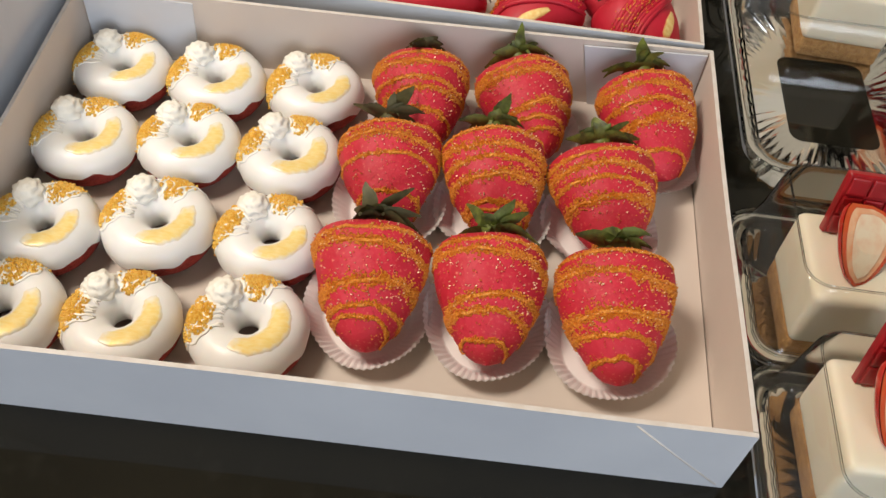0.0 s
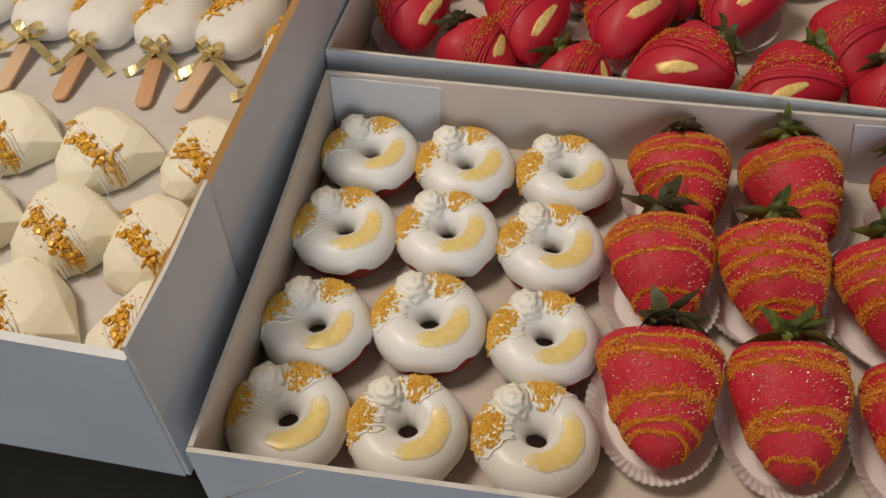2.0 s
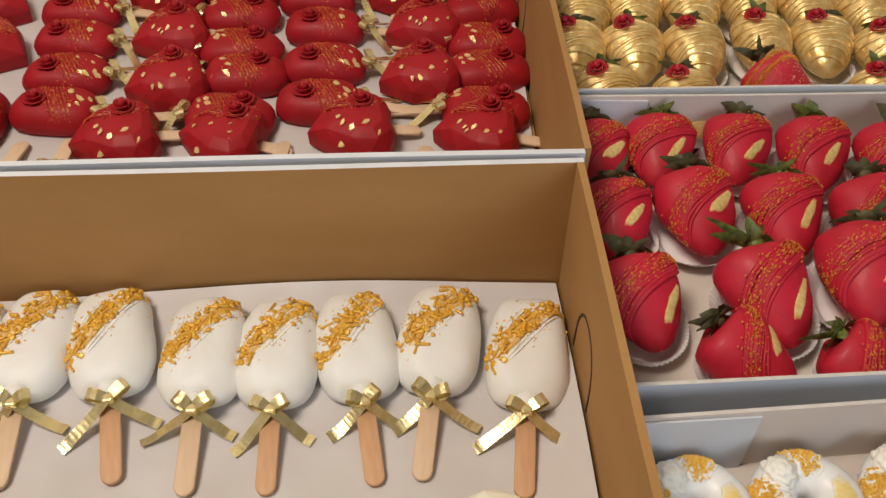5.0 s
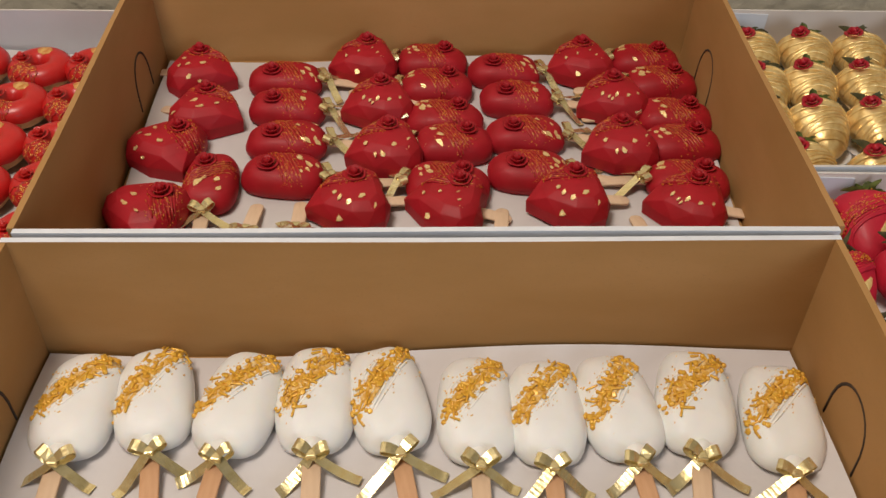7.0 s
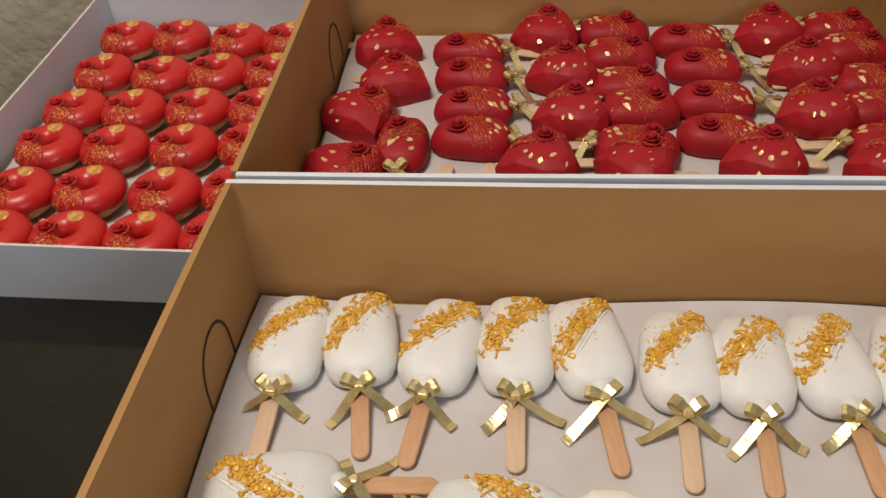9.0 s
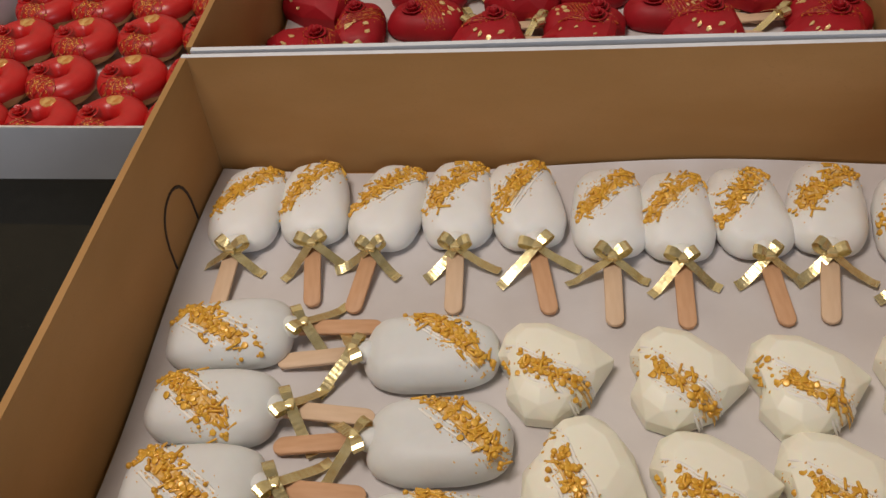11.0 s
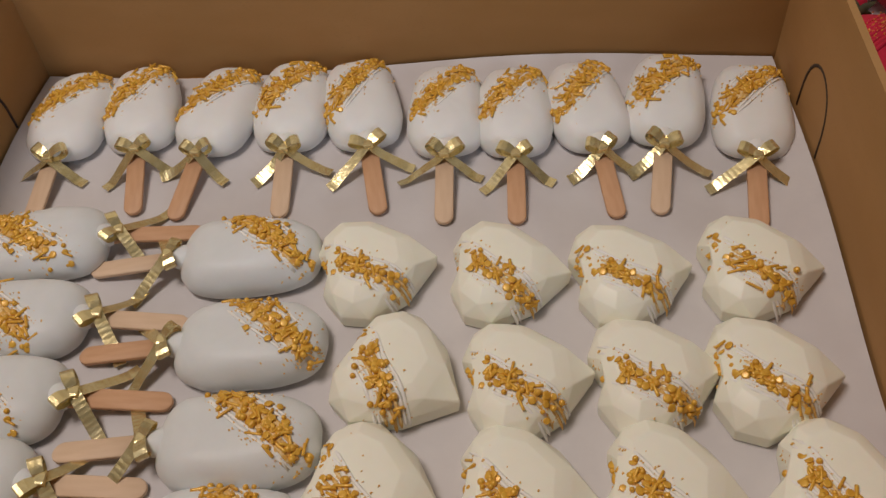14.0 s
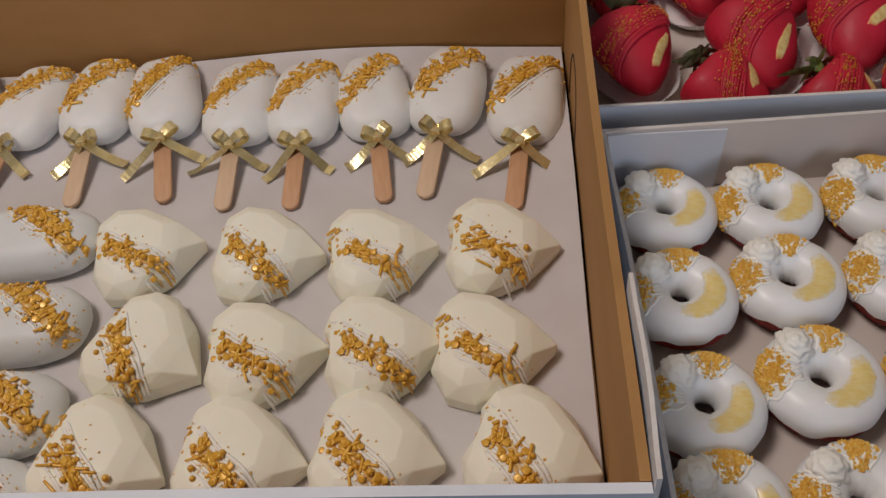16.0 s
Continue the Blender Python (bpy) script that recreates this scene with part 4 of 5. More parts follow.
def berry_point(u, th, seed, lift=0.0):
    """A point on the berry: u from crown to tip, th from the top (degrees, + to its right)."""
    a = math.radians(th)
    k = 1 + 0.07 * noise.noise((math.sin(a) * 1.3 + seed * 2.1, math.cos(a) * 1.3, u * 2.5 + seed)) + 0.025 * noise.noise((math.sin(a) * 3.2, math.cos(a) * 3.2 + seed, u * 6.0))
    r = S_R * berry_radius(u) * k * (1 - 0.10 * abs(math.cos(a)) * (1 if math.cos(a) < 0 else 0.3)) + lift
    y = S_L * (0.46 - u)
    z = S_R * 0.80 + 0.002 + (0.5 - u) * 0.012
    return Vector((r * math.sin(a), y - 0.005 * math.cos(a) * (1 - u), z + 0.82 * r * math.cos(a)))


def berry_body(seed):
    nu, nv = 22, 32
    vs = []
    for i in range(nu):
        u = 0.5 - 0.5 * math.cos(math.pi * i / (nu - 1))
        for j in range(nv):
            vs.append(tuple(berry_point(u, 360 * j / nv, seed)))
    fs = grid_faces(nu, nv) + [tuple(range(nv)), tuple(reversed([(nu - 1) * nv + j for j in range(nv)]))]
    return vs, fs


def berry_normal(u, th, seed):
    a = berry_point(min(u + 0.02, 1), th, seed) - berry_point(max(u - 0.02, 0), th, seed)
    b = berry_point(u, th + 4, seed) - berry_point(u, th - 4, seed)
    return a.cross(b).normalized() * -1 if a.cross(b).dot(berry_point(u, th, seed) - berry_point(u, th + 180, seed)) < 0 else a.cross(b).normalized()


def berry_ridge(path, seed, radius, flat=0.7, r=None, rough=0.0):
    pts, nrm = [], []
    for u, th in path:
        n = berry_normal(u, th, seed)
        j = Vector((r.uniform(-1, 1), r.uniform(-1, 1), r.uniform(-1, 1))) * rough if r else Vector((0, 0, 0))
        pts.append(berry_point(u, th, seed) + n * radius * 0.25 + j)
        nrm.append(n)
    return tube(pts, radius, 6, True, flat, nrm)


def calyx(parent, seed, mat, lean=0.0):
    r = random.Random(seed * 7 + 3)
    base = berry_point(0.0, 0, seed)
    base = Vector((0.0, S_L * 0.435, S_R * 0.80 + 0.018))
    top = part("calyx", ball((base.x, base.y + 0.001, base.z), 0.0055, 8, 5, 0.8), mat, parent, "small green strawberry crown")
    count = 13
    for i in range(count):
        a = math.radians(-100 + 200 * i / (count - 1) + r.uniform(-14, 14))
        ln, wd = r.uniform(0.010, 0.023) * (0.6 + 0.4 * abs(math.sin(a))), r.uniform(0.0022, 0.0050)
        out = Vector((math.sin(a), 0, math.cos(a)))
        back = r.uniform(-0.25, 0.7)
        curl = r.uniform(-1.2, 1.2)
        vs = []
        n = 6
        droop = r.uniform(-0.002, 0.012)
        for s in range(n):
            t = s / (n - 1)
            p = base + out * (ln * t) + Vector((0, 1, 0)) * (ln * (back * t + curl * t * t * 0.5)) + Vector((droop * 0.3 * t * t, 0, -droop * t * t))
            w = wd * math.sin(math.pi * (0.12 + 0.88 * t) ** 0.8) + 0.0003
            side = out.cross(Vector((0, 1, 0))).normalized()
            fold = Vector((0.0008 * math.sin(7 * t + i), 0.0014, 0.0012)) * math.sin(math.pi * t)
            vs += [tuple(p - side * w + fold), tuple(p), tuple(p + side * w + fold)]
        m = len(vs)
        f = []
        for s in range(n - 1):
            for q in (0, 1):
                f.append((3 * s + q, 3 * s + q + 1, 3 * s + q + 4, 3 * s + q + 3))
        low = [(x, y - 0.0004, z - 0.0003) for x, y, z in vs]
        part("leaf", (vs + low, f + [tuple(reversed([k + m for k in q])) for q in f]), mat, top)
    return top


def paper_cup(parent, seed, rx=0.0292, ry=0.0325, h=0.010):
    r = random.Random(seed)
    flutes = 58
    n = flutes * 2
    vs = []
    for rad, z in ((0.72, 0.0005), (0.76, 0.0012), (0.90, h * 0.55), (1.05, h)):
        for j in range(n):
            a = 2 * math.pi * j / n
            k = rad * (1 + (0.009 if j % 2 else -0.008) * (rad - 0.6) * 3) * (1 + 0.03 * math.sin(3 * a + seed))
            vs.append((rx * k * math.cos(a), -0.002 + ry * k * math.sin(a), z + (0.0012 * math.sin(4 * a + seed) if rad > 1 else 0)))
    fs = grid_faces(4, n)
    m = len(vs)
    vs += [(x * 0.992, y * 0.992, z + 0.0002) for x, y, z in vs]
    fs = fs + [tuple(reversed([q + m for q in f])) for f in fs] + [tuple(range(m, m + n))]
    return part("paper_cup", (vs, fs), PAPER, parent, "fluted white paper cup", smooth=False)


def berry_flecks(seed, count, u0, u1, t0, t1, size, r):
    geos = []
    for i in range(count):
        u, th = r.uniform(u0, u1), r.uniform(t0, t1)
        geos.append(flake(berry_point(u, th, seed), berry_normal(u, th, seed), r.uniform(0.5, 1.2) * size, r))
    return join(geos)


def striped_berry(k):
    r = random.Random(201 + k)
    seed = 1.0 + k
    ob = thing("chocolate_strawberry", "red chocolate strawberry with gold sugar stripes in a paper cup", "strawberry")
    part("coating", berry_body(seed), CHOC_RED_A, ob)
    calyx(ob, seed, LEAF if k % 3 else LEAF_DRY)
    paper_cup(ob, k)
    for row, (u0, thick) in enumerate(((0.13, 1.1), (0.27, r.uniform(2.0, 3.0)), (0.43, r.uniform(0.9, 1.8)), (0.57, r.uniform(1.6, 2.6)), (0.73, r.uniform(0.8, 1.7)), (0.86, 0.7))):
        if r.random() < 0.15 and u0 > 0.4:
            continue
        u0 += r.uniform(-0.035, 0.035)
        sl, bow, off = (0.055 if row % 3 else -0.02) + r.uniform(-0.03, 0.03), r.uniform(0.03, 0.09), r.uniform(0, 40)
        wav = lambda t: 0.022 * noise.noise((t * 1.8 + off, 0.3, k)) + 0.010 * noise.noise((t * 6 + off, 1.3, k))
        at = lambda t, q: (min(max(u0 + q * 0.022 + sl * t + bow * t * t + wav(t), 0.04), 0.96), t * 104)
        ridge = part("gold_stripe", berry_ridge([at(-1 + i / 12, 0) for i in range(25)], seed, 0.0009, 0.25, r, 0.0004), GOLD_GRIT, ob, "sandy gold sugar stripe")
        geos = []
        for i in range(int(600 * thick)):
            t = r.uniform(-1, 1)
            wide = 0.30 + 0.75 * max(0, 0.45 + noise.noise((t * 2.4 + off, 5.0, k)))
            u, th = at(t, r.gauss(0, 0.85) * thick * wide)
            p, n = berry_point(u, th, seed), berry_normal(u, th, seed)
            e = r.uniform(0.0003, 0.00085)
            x = n.orthogonal().normalized() * e
            y = n.cross(x)
            geos.append(([tuple(p + x), tuple(p + y), tuple(p - x * 0.8), tuple(p - y * 0.9), tuple(p + n * e * 1.3)], [(0, 1, 4), (1, 2, 4), (2, 3, 4), (3, 0, 4)]))
        stuff(part("sugar_crust", join(geos), GOLD_GRIT, ridge, smooth=False))
    stuff(part("gold_dust", berry_flecks(seed, 170, 0.06, 0.95, -90, 90, 0.0003, r), GOLD_GRIT, ob, smooth=False))
    stuff(part("gold_dust", berry_flecks(seed, 130, 0.08, 0.72, -60, 60, 0.00036, r), GLINT, ob, smooth=False))
    return ob


def berry_spots(rows, up=FLOOR_Z):
    """Places from the crown, the way to the tip and the size: (crown x, crown y, towards x, towards y, size)."""
    out = []
    for cx, cy, tx, ty, size in rows:
        d = math.hypot(tx - cx, ty - cy)
        turn = math.degrees(math.atan2(tx - cx, -(ty - cy)))
        k = 0.43 * S_L * size / d
        out.append((cx + (tx - cx) * k, cy + (ty - cy) * k, up, turn, size))
    return out


BERRIES_A = ((0.215, 0.574, 0.225, 0.526, 0.98), (0.271, 0.581, 0.292, 0.530, 1.0), (0.342, 0.584, 0.359, 0.536, 1.06), (0.209, 0.513, 0.219, 0.466, 0.99), (0.264, 0.520, 0.275, 0.473, 1.03),
             (0.322, 0.521, 0.334, 0.475, 1.03), (0.215, 0.443, 0.223, 0.389, 1.03), (0.273, 0.448, 0.281, 0.386, 1.03), (0.333, 0.451, 0.341, 0.391, 1.06))
place(striped_berry, berry_spots(BERRIES_A, 0.0028), 9, "gold-striped strawberries")


def brushed_berry(k):
    r = random.Random(241 + k)
    seed = 20.0 + k
    ob = thing("chocolate_strawberry", "red chocolate strawberry with piped ridges and a gold brush mark", "strawberry")
    part("coating", berry_body(seed), CHOC_RED, ob)
    calyx(ob, seed, LEAF if k % 2 else LEAF_DRY)
    paper_cup(ob, k + 40)
    slope = r.uniform(0.30, 0.46)
    mid = r.uniform(0.36, 0.46)
    for q in range(9):
        path = []
        for i in range(17):
            s = -1 + i / 8
            path.append((min(max(mid + q * 0.036 - 0.16 - slope * s + 0.006 * math.sin(4 * s + q) + 0.022 * noise.noise((s * 1.6, q * 0.9, seed)), 0.03), 0.95), s * 88 - 8))
        part("piped_ridge", berry_ridge(path, seed, r.uniform(0.0010, 0.0019), 0.95), CHOC_RED, ob)
    flecks = []
    for i in range(260):
        s, q = r.uniform(-0.9, 0.75), r.gauss(3.2, 1.9)
        u, th = min(max(mid + q * 0.036 - 0.17 - slope * s, 0.03), 0.95), s * 88 - 8
        flecks.append(flake(berry_point(u, th, seed, 0.0019), berry_normal(u, th, seed), r.uniform(0.0003, 0.0008), r))
    stuff(part("gold_dust", join(flecks), GOLD_GRIT, ob, "coarse gold sugar flecks", smooth=False))
    # brush mark
    nu, nv = 14, 8
    u0, th0 = r.uniform(0.36, 0.46), r.uniform(8, 26)
    long, broad, swing = r.uniform(0.30, 0.44), r.uniform(13, 20), r.uniform(8, 40)
    vs = []
    for i in range(nu):
        t = i / (nu - 1)
        w = broad * math.sin(math.pi * (0.05 + 0.90 * t)) ** 0.4 * (0.42 + 0.62 * t) * (1 + 0.25 * noise.noise((t * 4.0, seed, 1.0)))
        for j in range(nv):
            s = j / (nv - 1) - 0.5
            u, th = u0 + long * t, th0 + swing * (1 - t) + s * 2.4 * w
            vs.append(tuple(berry_point(u, th, seed, -0.0006 if i in (0, nu - 1) or j in (0, nv - 1) else 0.0003)))
    cover(part("gold_mark", (vs, grid_faces(nu, nv, False)), GOLD_PALE, ob, "pale gold brush mark"), nu, nv, 0.16, 0.26)
    return ob


BERRIES_C = ((0.030, 0.826, 0.031, 0.797, 0.90), (0.079, 0.833, 0.073, 0.796, 0.90), (0.134, 0.835, 0.124, 0.788, 0.88), (0.184, 0.830, 0.177, 0.773, 0.91), (0.239, 0.821, 0.228, 0.770, 0.97),
             (0.287, 0.825, 0.285, 0.772, 0.97), (0.034, 0.763, 0.035, 0.717, 0.91), (0.085, 0.772, 0.092, 0.712, 0.97), (0.144, 0.768, 0.142, 0.714, 0.94), (0.197, 0.765, 0.206, 0.721, 1.0),
             (0.252, 0.753, 0.241, 0.707, 1.03), (0.034, 0.694, 0.047, 0.636, 0.95), (0.109, 0.700, 0.119, 0.649, 1.02), (0.180, 0.717, 0.172, 0.660, 1.06), (0.076, 0.646, 0.105, 0.618, 0.88))
BERRIES_C2 = ((0.141, 0.638, 0.170, 0.610, 0.84), (0.234, 0.662, 0.194, 0.637, 0.99), (0.288, 0.661, 0.270, 0.634, 0.98), (0.316, 0.717, 0.322, 0.666, 1.0),
              (0.343, 0.779, 0.338, 0.728, 0.98), (0.331, 0.660, 0.347, 0.633, 1.0))
place(brushed_berry, berry_spots(BERRIES_C + BERRIES_C2, 0.0028), 7, "red strawberries with gold marks")


def golden_berry(k):
    r = random.Random(281 + k)
    seed = 40.0 + k
    ob = thing("chocolate_strawberry", "gold-painted chocolate strawberry with a red sugar rose", "strawberry")
    part("coating", berry_body(seed), GOLD_COAT, ob)
    calyx(ob, seed, LEAF if k % 2 else LEAF_DRY)
    paper_cup(ob, k + 80)
    for q in range(8):
        u0 = 0.10 + q * 0.10 + r.uniform(-0.02, 0.02)
        path = [(min(max(u0 + 0.05 * math.sin(2.2 * s + q) + 0.05 * s * s, 0.03), 0.96), s * 95) for s in [-1 + i / 9 for i in range(19)]]
        part("piped_ridge", berry_ridge(path, seed, 0.0014, 0.9), GOLD_COAT, ob)
    p = berry_point(0.14, -22, seed)
    turn = berry_normal(0.14, -22, seed).to_track_quat("Z", "Y").to_matrix().to_4x4()
    rose(ob, 0.0095, -0.001, r, Matrix.Translation(p) @ turn, ROSE, "dark red sugar rose")
    return ob


BERRIES_E = ((0.031, 0.955, 0.034, 0.896, 0.88), (0.076, 0.957, 0.084, 0.897, 0.88), (0.125, 0.957, 0.131, 0.897, 0.88), (0.183, 0.968, 0.184, 0.912, 0.88), (0.233, 0.967, 0.228, 0.906, 0.88), (0.278, 0.954, 0.281, 0.896, 0.88),
             (0.045, 1.009, 0.041, 0.954, 0.88), (0.087, 1.016, 0.088, 0.963, 0.88), (0.136, 1.017, 0.138, 0.961, 0.88), (0.186, 1.025, 0.188, 0.973, 0.88), (0.235, 1.022, 0.237, 0.968, 0.88), (0.284, 1.014, 0.286, 0.962, 0.88))
BERRIES_E2 = ((0.050, 1.071, 0.052, 1.017, 0.88), (0.101, 1.074, 0.101, 1.022, 0.88), (0.151, 1.076, 0.151, 1.024, 0.88), (0.202, 1.078, 0.204, 1.025, 0.88), (0.252, 1.077, 0.254, 1.025, 0.88), (0.314, 1.062, 0.316, 1.008, 0.88), (0.329, 0.990, 0.332, 0.932, 0.88),
              (0.046, 0.893, 0.055, 0.845, 0.88), (0.104, 0.888, 0.112, 0.844, 0.88), (0.254, 0.893, 0.256, 0.851, 0.88), (0.314, 0.897, 0.316, 0.854, 0.88))
place(golden_berry, berry_spots(BERRIES_E + BERRIES_E2, 0.0028), 6, "golden strawberries")
place(lambda k: striped_berry(12), berry_spots(((0.168, 0.907, 0.203, 0.862, 0.92),), 0.0028), 1, "gold-striped strawberries")


# ---------------------------------------------------------------- red bars and hearts
def red_pop(k):
    r = random.Random(301 + k)
    w, l, h, y0 = 0.0425, 0.066, 0.022, 0.006
    ob = thing("cake_pop_bar", "deep red cake bar on a stick with rose and gold leaf", "cake pop")
    part("coating", pop_coating(w, l, h, y0, k + 50), CHOC_DEEP, ob)
    part("stick", stick_geo(0.052, 0.012), WOOD_PALE, ob, "flat birch wood stick")
    bow_parts(ob, 0.001, 0.009, k + 9)
    p, n = on_pop(-0.004, y0 + l * 0.66, w, l, h, y0)
    rose(ob, 0.0088, -0.001, r, Matrix.Translation(p), CHOC_DEEP, "small red sugar rose")
    for i in range(6):
        pts, nrm = [], []
        for q in range(13):
            x, y = band_line(-1 + 2 * q / 12, (i - 2.5) * 0.0026, w, l, y0, 0.30, 0.62)
            if inside_pop(x, y, w, l, y0):
                a, b = on_pop(x, y, w, l, h, y0)
                pts.append(a + b * 0.0003)
                nrm.append(b)
        if len(pts) > 3:
            part("drizzle_line", tube(pts, 0.0009, 5, True, 0.8, nrm), RED_SPLASH, ob)
    dust = []
    for i in range(150):
        x, y = band_line(r.uniform(-1, 1), r.gauss(0, 0.0062), w, l, y0, 0.30, 0.62)
        if inside_pop(x, y, w, l, y0):
            a, b = on_pop(x, y, w, l, h, y0)
            dust.append(flake(a, b, r.uniform(0.0003, 0.0007), r))
    stuff(part("gold_dust", join(dust), GOLD_GRIT, ob, "orange gold dust", smooth=False))
    geos = []
    for i in range(6):
        x, y = r.uniform(-0.015, 0.015), y0 + l * r.uniform(0.10, 0.36)
        a, b = on_pop(x, y, w, l, h, y0)
        geos.append(flake(a, b, r.uniform(0.0018, 0.0036), r))
    for g in geos:
        part("gold_leaf", g, GOLD_LEAF, ob, smooth=False)
    return ob


def red_heart(k, side=1):
    """side: which flank carries the rose and the drizzle; the gold leaf lies on the other."""
    r = random.Random(331 + k)
    ob = thing("chocolate_heart", "faceted deep red heart on a stick with rose and gold leaf", "chocolate")
    part("shell", softened(heart_geo(0.026), 0.0006), CHOC_DEEP, ob).data.set_sharp_from_angle(angle=radians(13))
    part("stick", moved(stick_geo(0.030, 0.0, z_top=0.006), pose(-0.02, 0, 0, 0, 0, -90)), WOOD_PALE, ob, "flat birch wood stick")
    c = on_heart(-0.008, 0.012 * side, 0.026)
    rose(ob, 0.0092, -0.001, r, Matrix.Translation(c[0]), CHOC_DEEP, "small red sugar rose")
    dust = []
    for i in range(8):
        pts, nrm = [], []
        for q in range(19):
            t = q / 18
            p = on_heart(-0.026 + 0.044 * t, side * (0.002 + 0.0026 * i + 0.006 * t + 0.0008 * math.sin(5 * t + i)), 0.026)
            if p:
                pts.append(p[0] + p[1] * 0.0001)
                nrm.append(p[1])
        if len(pts) > 3:
            part("drizzle_line", tube(pts, 0.0009, 5, True, 0.7, nrm), RED_SPLASH if i % 3 else CHOC_DEEP, ob)
    for i in range(160):
        p = on_heart(r.uniform(-0.026, 0.020), side * r.uniform(0.002, 0.028), 0.026)
        if p:
            dust.append(flake(p[0], p[1], r.uniform(0.0003, 0.0007), r))
    stuff(part("gold_dust", join(dust), GOLD_GRIT, ob, "orange gold dust", smooth=False))
    count = 0
    while count < 6:
        p = on_heart(r.uniform(-0.020, 0.018), -side * r.uniform(0.003, 0.025), 0.026)
        if p:
            count += 1
            part("gold_leaf", flake(p[0], p[1], r.uniform(0.0014, 0.0032), r), GOLD_LEAF, ob, smooth=False)
    return ob


# bars lying across, stick to the right; placed by their middle
BARS_1 = ((-0.377, 1.015), (-0.369, 0.965), (-0.362, 0.919), (-0.358, 0.869))
BARS_4 = ((-0.180, 1.039), (-0.170, 0.989), (-0.166, 0.936), (-0.165, 0.882))
place(red_pop, [(x + 0.039, y, FLOOR_Z, 90 + 3 * math.sin(9 * y * 7), 1.0) for x, y in BARS_1 + BARS_4], 4, "red cake bars")
# bars lying the other way
BARS_3 = ((-0.246, 1.053), (-0.241, 1.006), (-0.233, 0.957), (-0.225, 0.916), (-0.229, 0.867))
BARS_6 = ((-0.046, 1.065), (-0.038, 1.020), (-0.035, 0.970), (-0.036, 0.924), (-0.040, 0.878))
place(lambda k: red_pop(10 + k), [(x - 0.039, y, FLOOR_Z, -90 + 4 * math.sin(9 * y * 7), 1.0) for x, y in BARS_3 + BARS_6], 4, "red cake bars")
place(lambda k: red_pop(20), [(-0.411, 0.820, FLOOR_Z, 2, 1.0)], 1, "red cake bars")
# bars lying with their heads against the front, stick ends towards the back
place(lambda k: red_pop(24), [(x, y, FLOOR_Z, a, 1.0) for x, y, a in ((-0.375, 0.802, 178), (-0.339, 0.806, 183), (-0.190, 0.804, 176), (-0.080, 0.800, 190))], 1, "red cake bars")
HEARTS_2 = ((-0.310, 1.042, 200), (-0.292, 0.971, 202), (-0.282, 0.904, 200), (-0.304, 0.835, 196))
HEARTS_5 = ((-0.111, 1.048, 200), (-0.089, 0.987, 203), (-0.091, 0.917, 200), (-0.138, 0.847, 190))
HEARTS_X = ((-0.451, 1.019, -15), (-0.433, 0.954, -20), (-0.453, 0.897, -60), (-0.450, 0.815, -80), (-0.230, 0.838, 172), (-0.048, 0.846, 178))
place(lambda k: red_heart(k, -1), [(x, y, FLOOR_Z + (0.002 if i < 8 else 0.0), a, 1.0) for i, (x, y, a) in enumerate(HEARTS_2 + HEARTS_5 + HEARTS_X[4:])], 4, "red hearts")
place(lambda k: red_heart(10 + k), [(x, y, FLOOR_Z, a, 1.0) for x, y, a in HEARTS_X[:4]], 2, "red hearts")


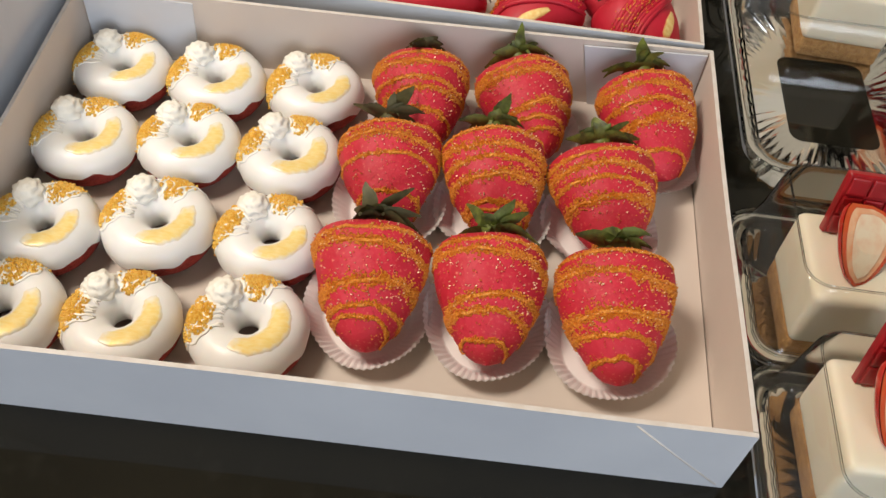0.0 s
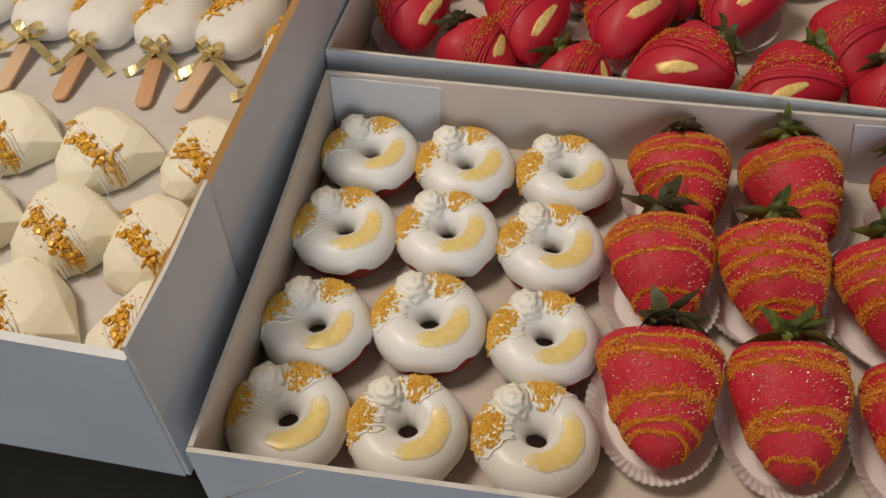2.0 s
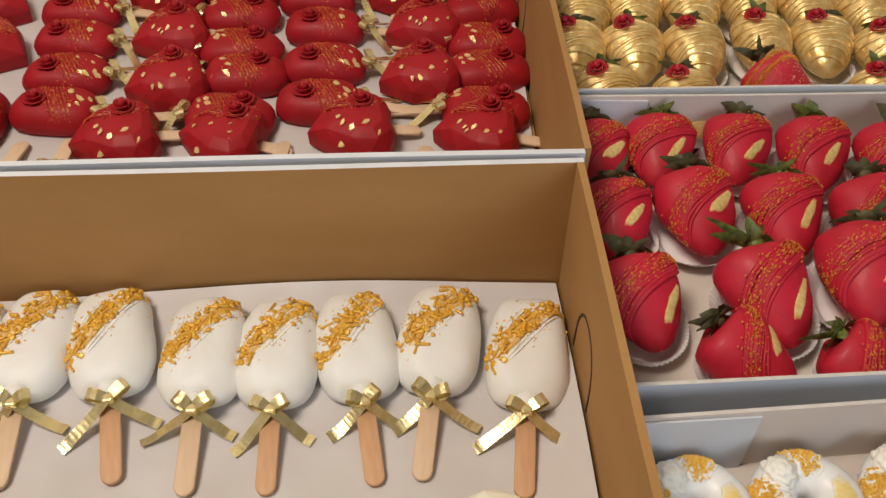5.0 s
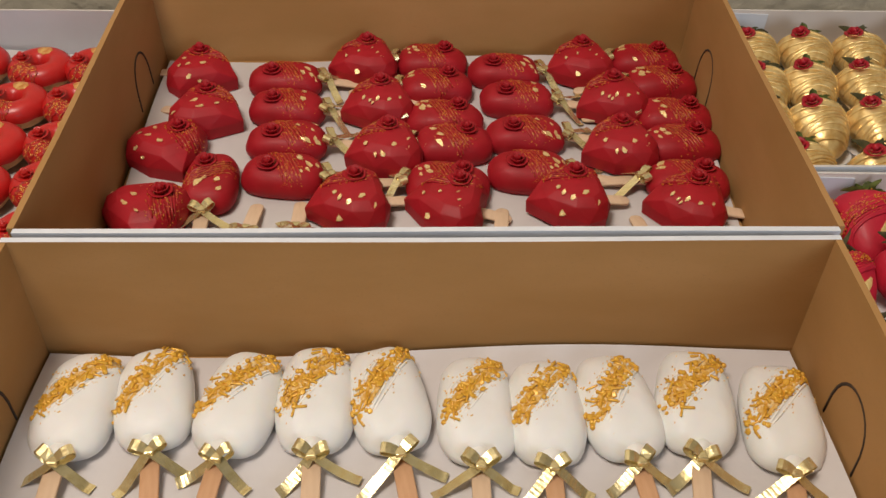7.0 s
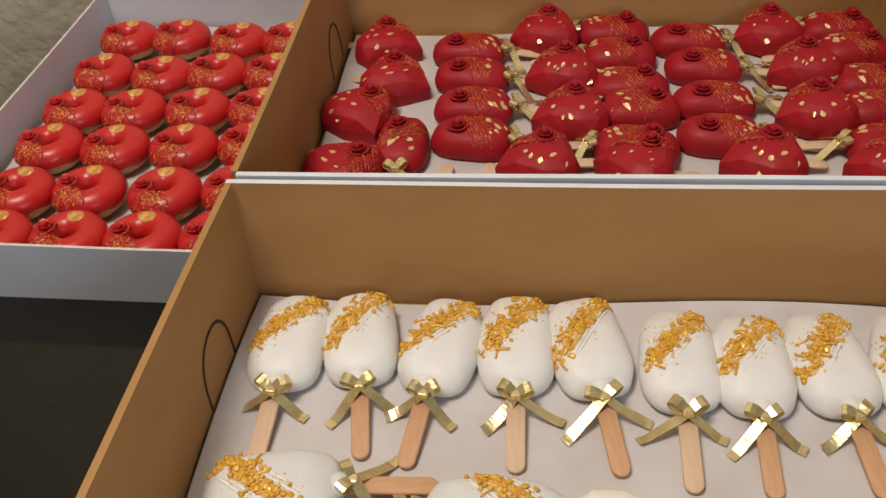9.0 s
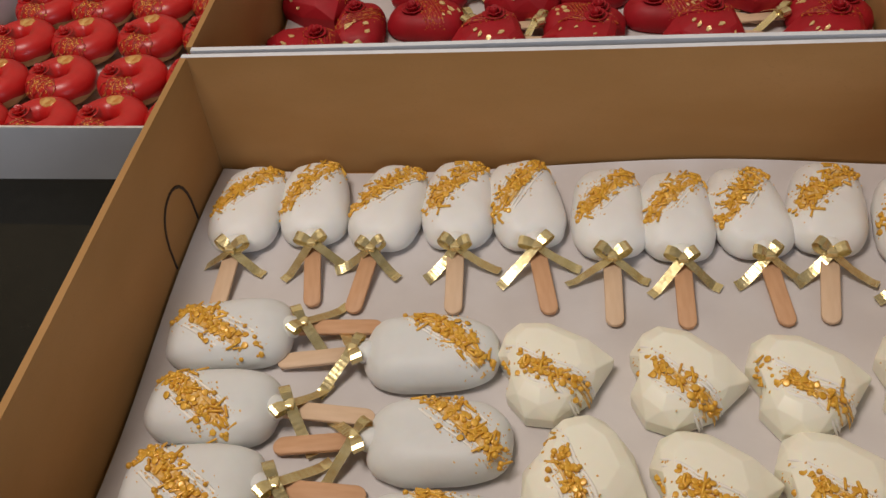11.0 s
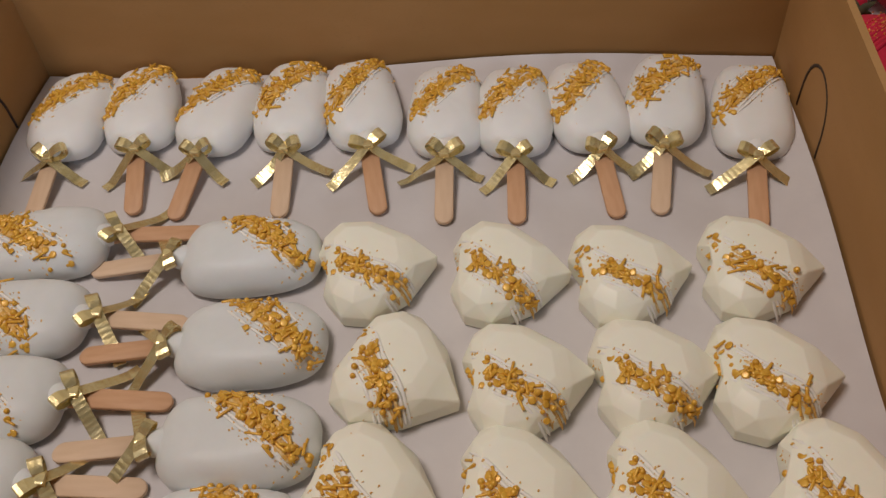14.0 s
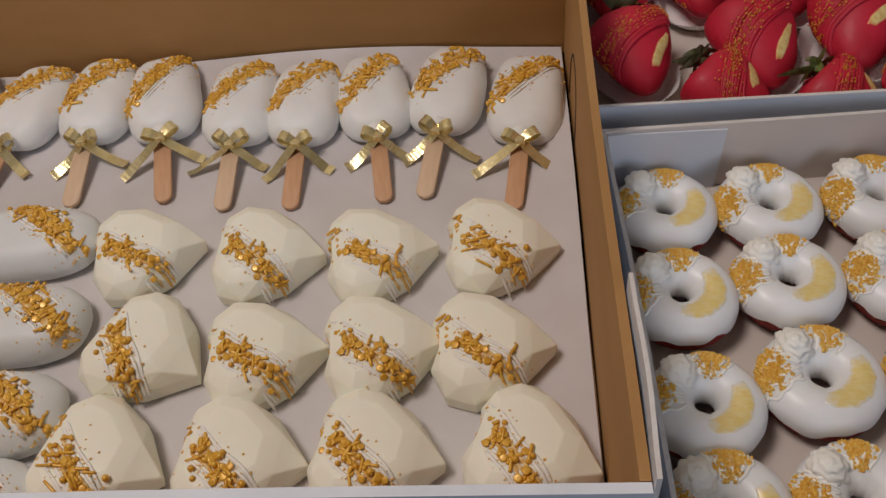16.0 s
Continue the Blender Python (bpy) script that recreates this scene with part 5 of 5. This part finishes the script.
# ---------------------------------------------------------------- cheesecakes in clear clamshells
def cheesecake(k):
    r = random.Random(361 + k)
    ob = thing("cheesecake_square", "pale cheesecake square with crumb base, strawberry and red chocolate", "cake")
    part("crust", bevelled(((-0.0262, -0.0262, 0.0), (0.0262, 0.0262, 0.015)), 0.003, 2), CRUST, ob, "brown biscuit crumb base")
    part("filling", bevelled(((-0.027, -0.027, 0.0135), (0.027, 0.027, 0.051)), 0.005, 4), CHEESE, ob)
    bar = part("chocolate_piece", bevelled(((-0.021, -0.0025, 0.0), (0.021, 0.0025, 0.046)), 0.0008, 1), CHOC_BAR, ob, "red chocolate tablet piece standing on edge", smooth=False)
    bar.matrix_basis = pose(-0.002, 0.016, 0.0495, -14, 5, 3) @ Matrix.Diagonal((0.80, 0.84, 0.74, 1))
    for i in range(3):
        for j in range(3):
            geo = bevelled(((-0.019 + i * 0.0132, -0.0042, 0.002 + j * 0.0146), (-0.0072 + i * 0.0132, -0.002, 0.0148 + j * 0.0146)), 0.0012, 2)
            part("chocolate_square", geo, CHOC_BAR, bar, smooth=False)
    # halved strawberry leaning on the tablet
    vs = []
    nu, nv = 14, 16
    for i in range(nu):
        u = i / (nu - 1)
        w = 0.0165 * berry_radius(u)
        for j in range(nv):
            a = math.pi * j / (nv - 1)
            vs.append((w * math.cos(a), 0.010 * math.sin(a) * berry_radius(u) , 0.038 * (1 - u)))
    skin = part("strawberry_half", (vs, grid_faces(nu, nv, False)), BERRY_SKIN, ob, "halved fresh strawberry")
    for k2, y2, mat2, name2 in ((1.0, -0.0006, BERRY_RIM, "cut_face"), (0.84, -0.0010, BERRY_MID, "berry_flesh"), (0.60, -0.0014, BERRY_CUT, "berry_core")):
        vs2 = []
        for i in range(nu):
            u = i / (nu - 1)
            w = 0.0165 * berry_radius(u) * k2
            for j in range(5):
                vs2.append((w * (j / 2 - 1), y2, 0.019 + 0.038 * (0.5 - u) * (0.5 + 0.5 * k2)))
        part(name2, (vs2, [tuple(q) for q in grid_faces(nu, 5, False)]), mat2, skin, "cut strawberry flesh")
    skin.matrix_basis = pose(-0.009, -0.018, 0.0515, -52, 26, 4) @ Matrix.Diagonal((1.06, 1.0, 1.0, 1))
    return ob


def shell_wall(levels, seg=56, ribs=0):
    """A round-cornered tray from (half x, half y, z, flute) levels, its points evenly spaced round the rim; flute: depth of the ribs."""
    vs = []
    for hx, hy, z, rib in levels:
        c = 0.30 * min(hx, hy)
        sx, sy, arc = 2 * (hx - c), 2 * (hy - c), math.pi * c / 2
        total = 2 * (sx + sy) + 4 * arc
        for j in range(seg):
            d = total * j / seg
            x = y = nx = ny = 0.0
            for k, (run, turn) in enumerate(((sy, 0), (sx, 90), (sy, 180), (sx, 270))):
                a = math.radians(turn)
                u, v = Vector((math.cos(a), math.sin(a))), Vector((-math.sin(a), math.cos(a)))
                half, other = (hx, hy) if k % 2 == 0 else (hy, hx)
                if d <= run:
                    p, n = u * half + v * (d - run / 2), u
                    break
                d -= run
                if d <= arc:
                    b = a + d / c
                    n = Vector((math.cos(b), math.sin(b)))
                    p = u * (half - c) + v * (other - c) + n * c
                    break
                d -= arc
            p = p + n * (rib * (1 if (j // 2) % 2 else -1))
            vs.append((p.x, p.y, z))
    return vs, grid_faces(len(levels), seg)


def clamshell(x, y, hx, hy, rib=0.0008, tall=1.0, lid_y=0.0, lid_k=1.0, deep=1.0):
    ob = thing("clamshell_box", "clear plastic hinged food container holding a cheesecake", "food container", "clear clamshells")
    seg = 4 * int((hx + hy) * 4 / 0.0056 / 2)
    z1 = 0.024 * deep
    base = part("base_tray", shell_wall(((0.4 * hx, 0.4 * hy, 0.003, 0), (hx - 0.017, hy - 0.017, 0.003, 0), (hx - 0.014, hy - 0.014, 0.005, rib), (hx - 0.010, hy - 0.010, z1 - 0.004, rib), (hx - 0.008, hy - 0.008, z1, 0),
                                        (hx - 0.003, hy - 0.003, z1 + 0.001, 0), (hx, hy, z1 + 0.001, 0), (hx + 0.0006, hy + 0.0006, z1 - 0.002, 0)), seg), PLASTIC, ob, "ribbed clear base tray")
    base.visible_shadow = False
    fit_lid = pose(0, lid_y, 0) @ Matrix.Diagonal((1, lid_k, tall, 1))
    lid = part("lid", moved(shell_wall(((hx, hy, 0.027, 0), (0.965 * hx, 0.965 * hy, 0.028, 0), (0.90 * hx, 0.90 * hy, 0.031, 0), (0.84 * hx, 0.84 * hy, 0.050, 0.0), (0.80 * hx, 0.80 * hy, 0.072, 0.0), (0.77 * hx, 0.77 * hy, 0.0745, 0), (0.73 * hx, 0.73 * hy, 0.0738, 0), (0.3 * hx, 0.3 * hy, 0.0735, 0)), 96), fit_lid), PLASTIC, ob, "clear domed lid")
    lid.visible_shadow = False
    for hx2, hy2, z, rad, up in ((hx, hy, z1 + 0.0018, 0.0012, 0), (hx - 0.008, hy - 0.008, z1 + 0.0008, 0.0007, 0), (0.77 * hx, 0.77 * hy, 0.0745, 0.0006, 1)):
        pts = shell_wall(((hx2, hy2, z, 0),), 96)[0]
        if up:
            pts = moved((pts, []), fit_lid)[0]
        rr = part("rolled_rim", tube(pts + [pts[0]], rad, 6, False), PLASTIC, ob, "shiny rolled plastic rim")
        rr.visible_shadow = False
    ob.matrix_basis = pose(x, y, 0.0006, 0, 0, 3)
    return ob


CLAMS = ((0.452, 0.463, 0.056, 0.048), (0.458, 0.366, 0.056, 0.048), (0.566, 0.468, 0.056, 0.048), (0.573, 0.371, 0.056, 0.048))
for x, y, hx, hy in CLAMS:
    clamshell(x, y, hx, hy)
for x, y in ((0.468, 0.636), (0.472, 0.840), (0.612, 0.636)):
    clamshell(x, y, 0.070, 0.100, 0.0011, 0.95, 0.036, 0.62, 1.35)
CAKES = ((0.448, 0.462, 4), (0.454, 0.378, 4), (0.476, 0.704, 0), (0.562, 0.467, 3), (0.569, 0.380, 4), (0.480, 0.902, 3), (0.618, 0.704, 0))
place(cheesecake, [(x, y, 0.0042, a, 1) for x, y, a in CAKES], 2, "cheesecake squares")

# ---------------------------------------------------------------- ceiling lamp body
lamp = thing("ceiling_light", "round warm ceiling lamp with a plain rim", "lamp")
part("lamp_rim", moved(torus_geo(0.37, 0.02, 48, 10, 0.0), pose(-0.72, 0.36, CZ - 0.03)), CEIL, lamp)
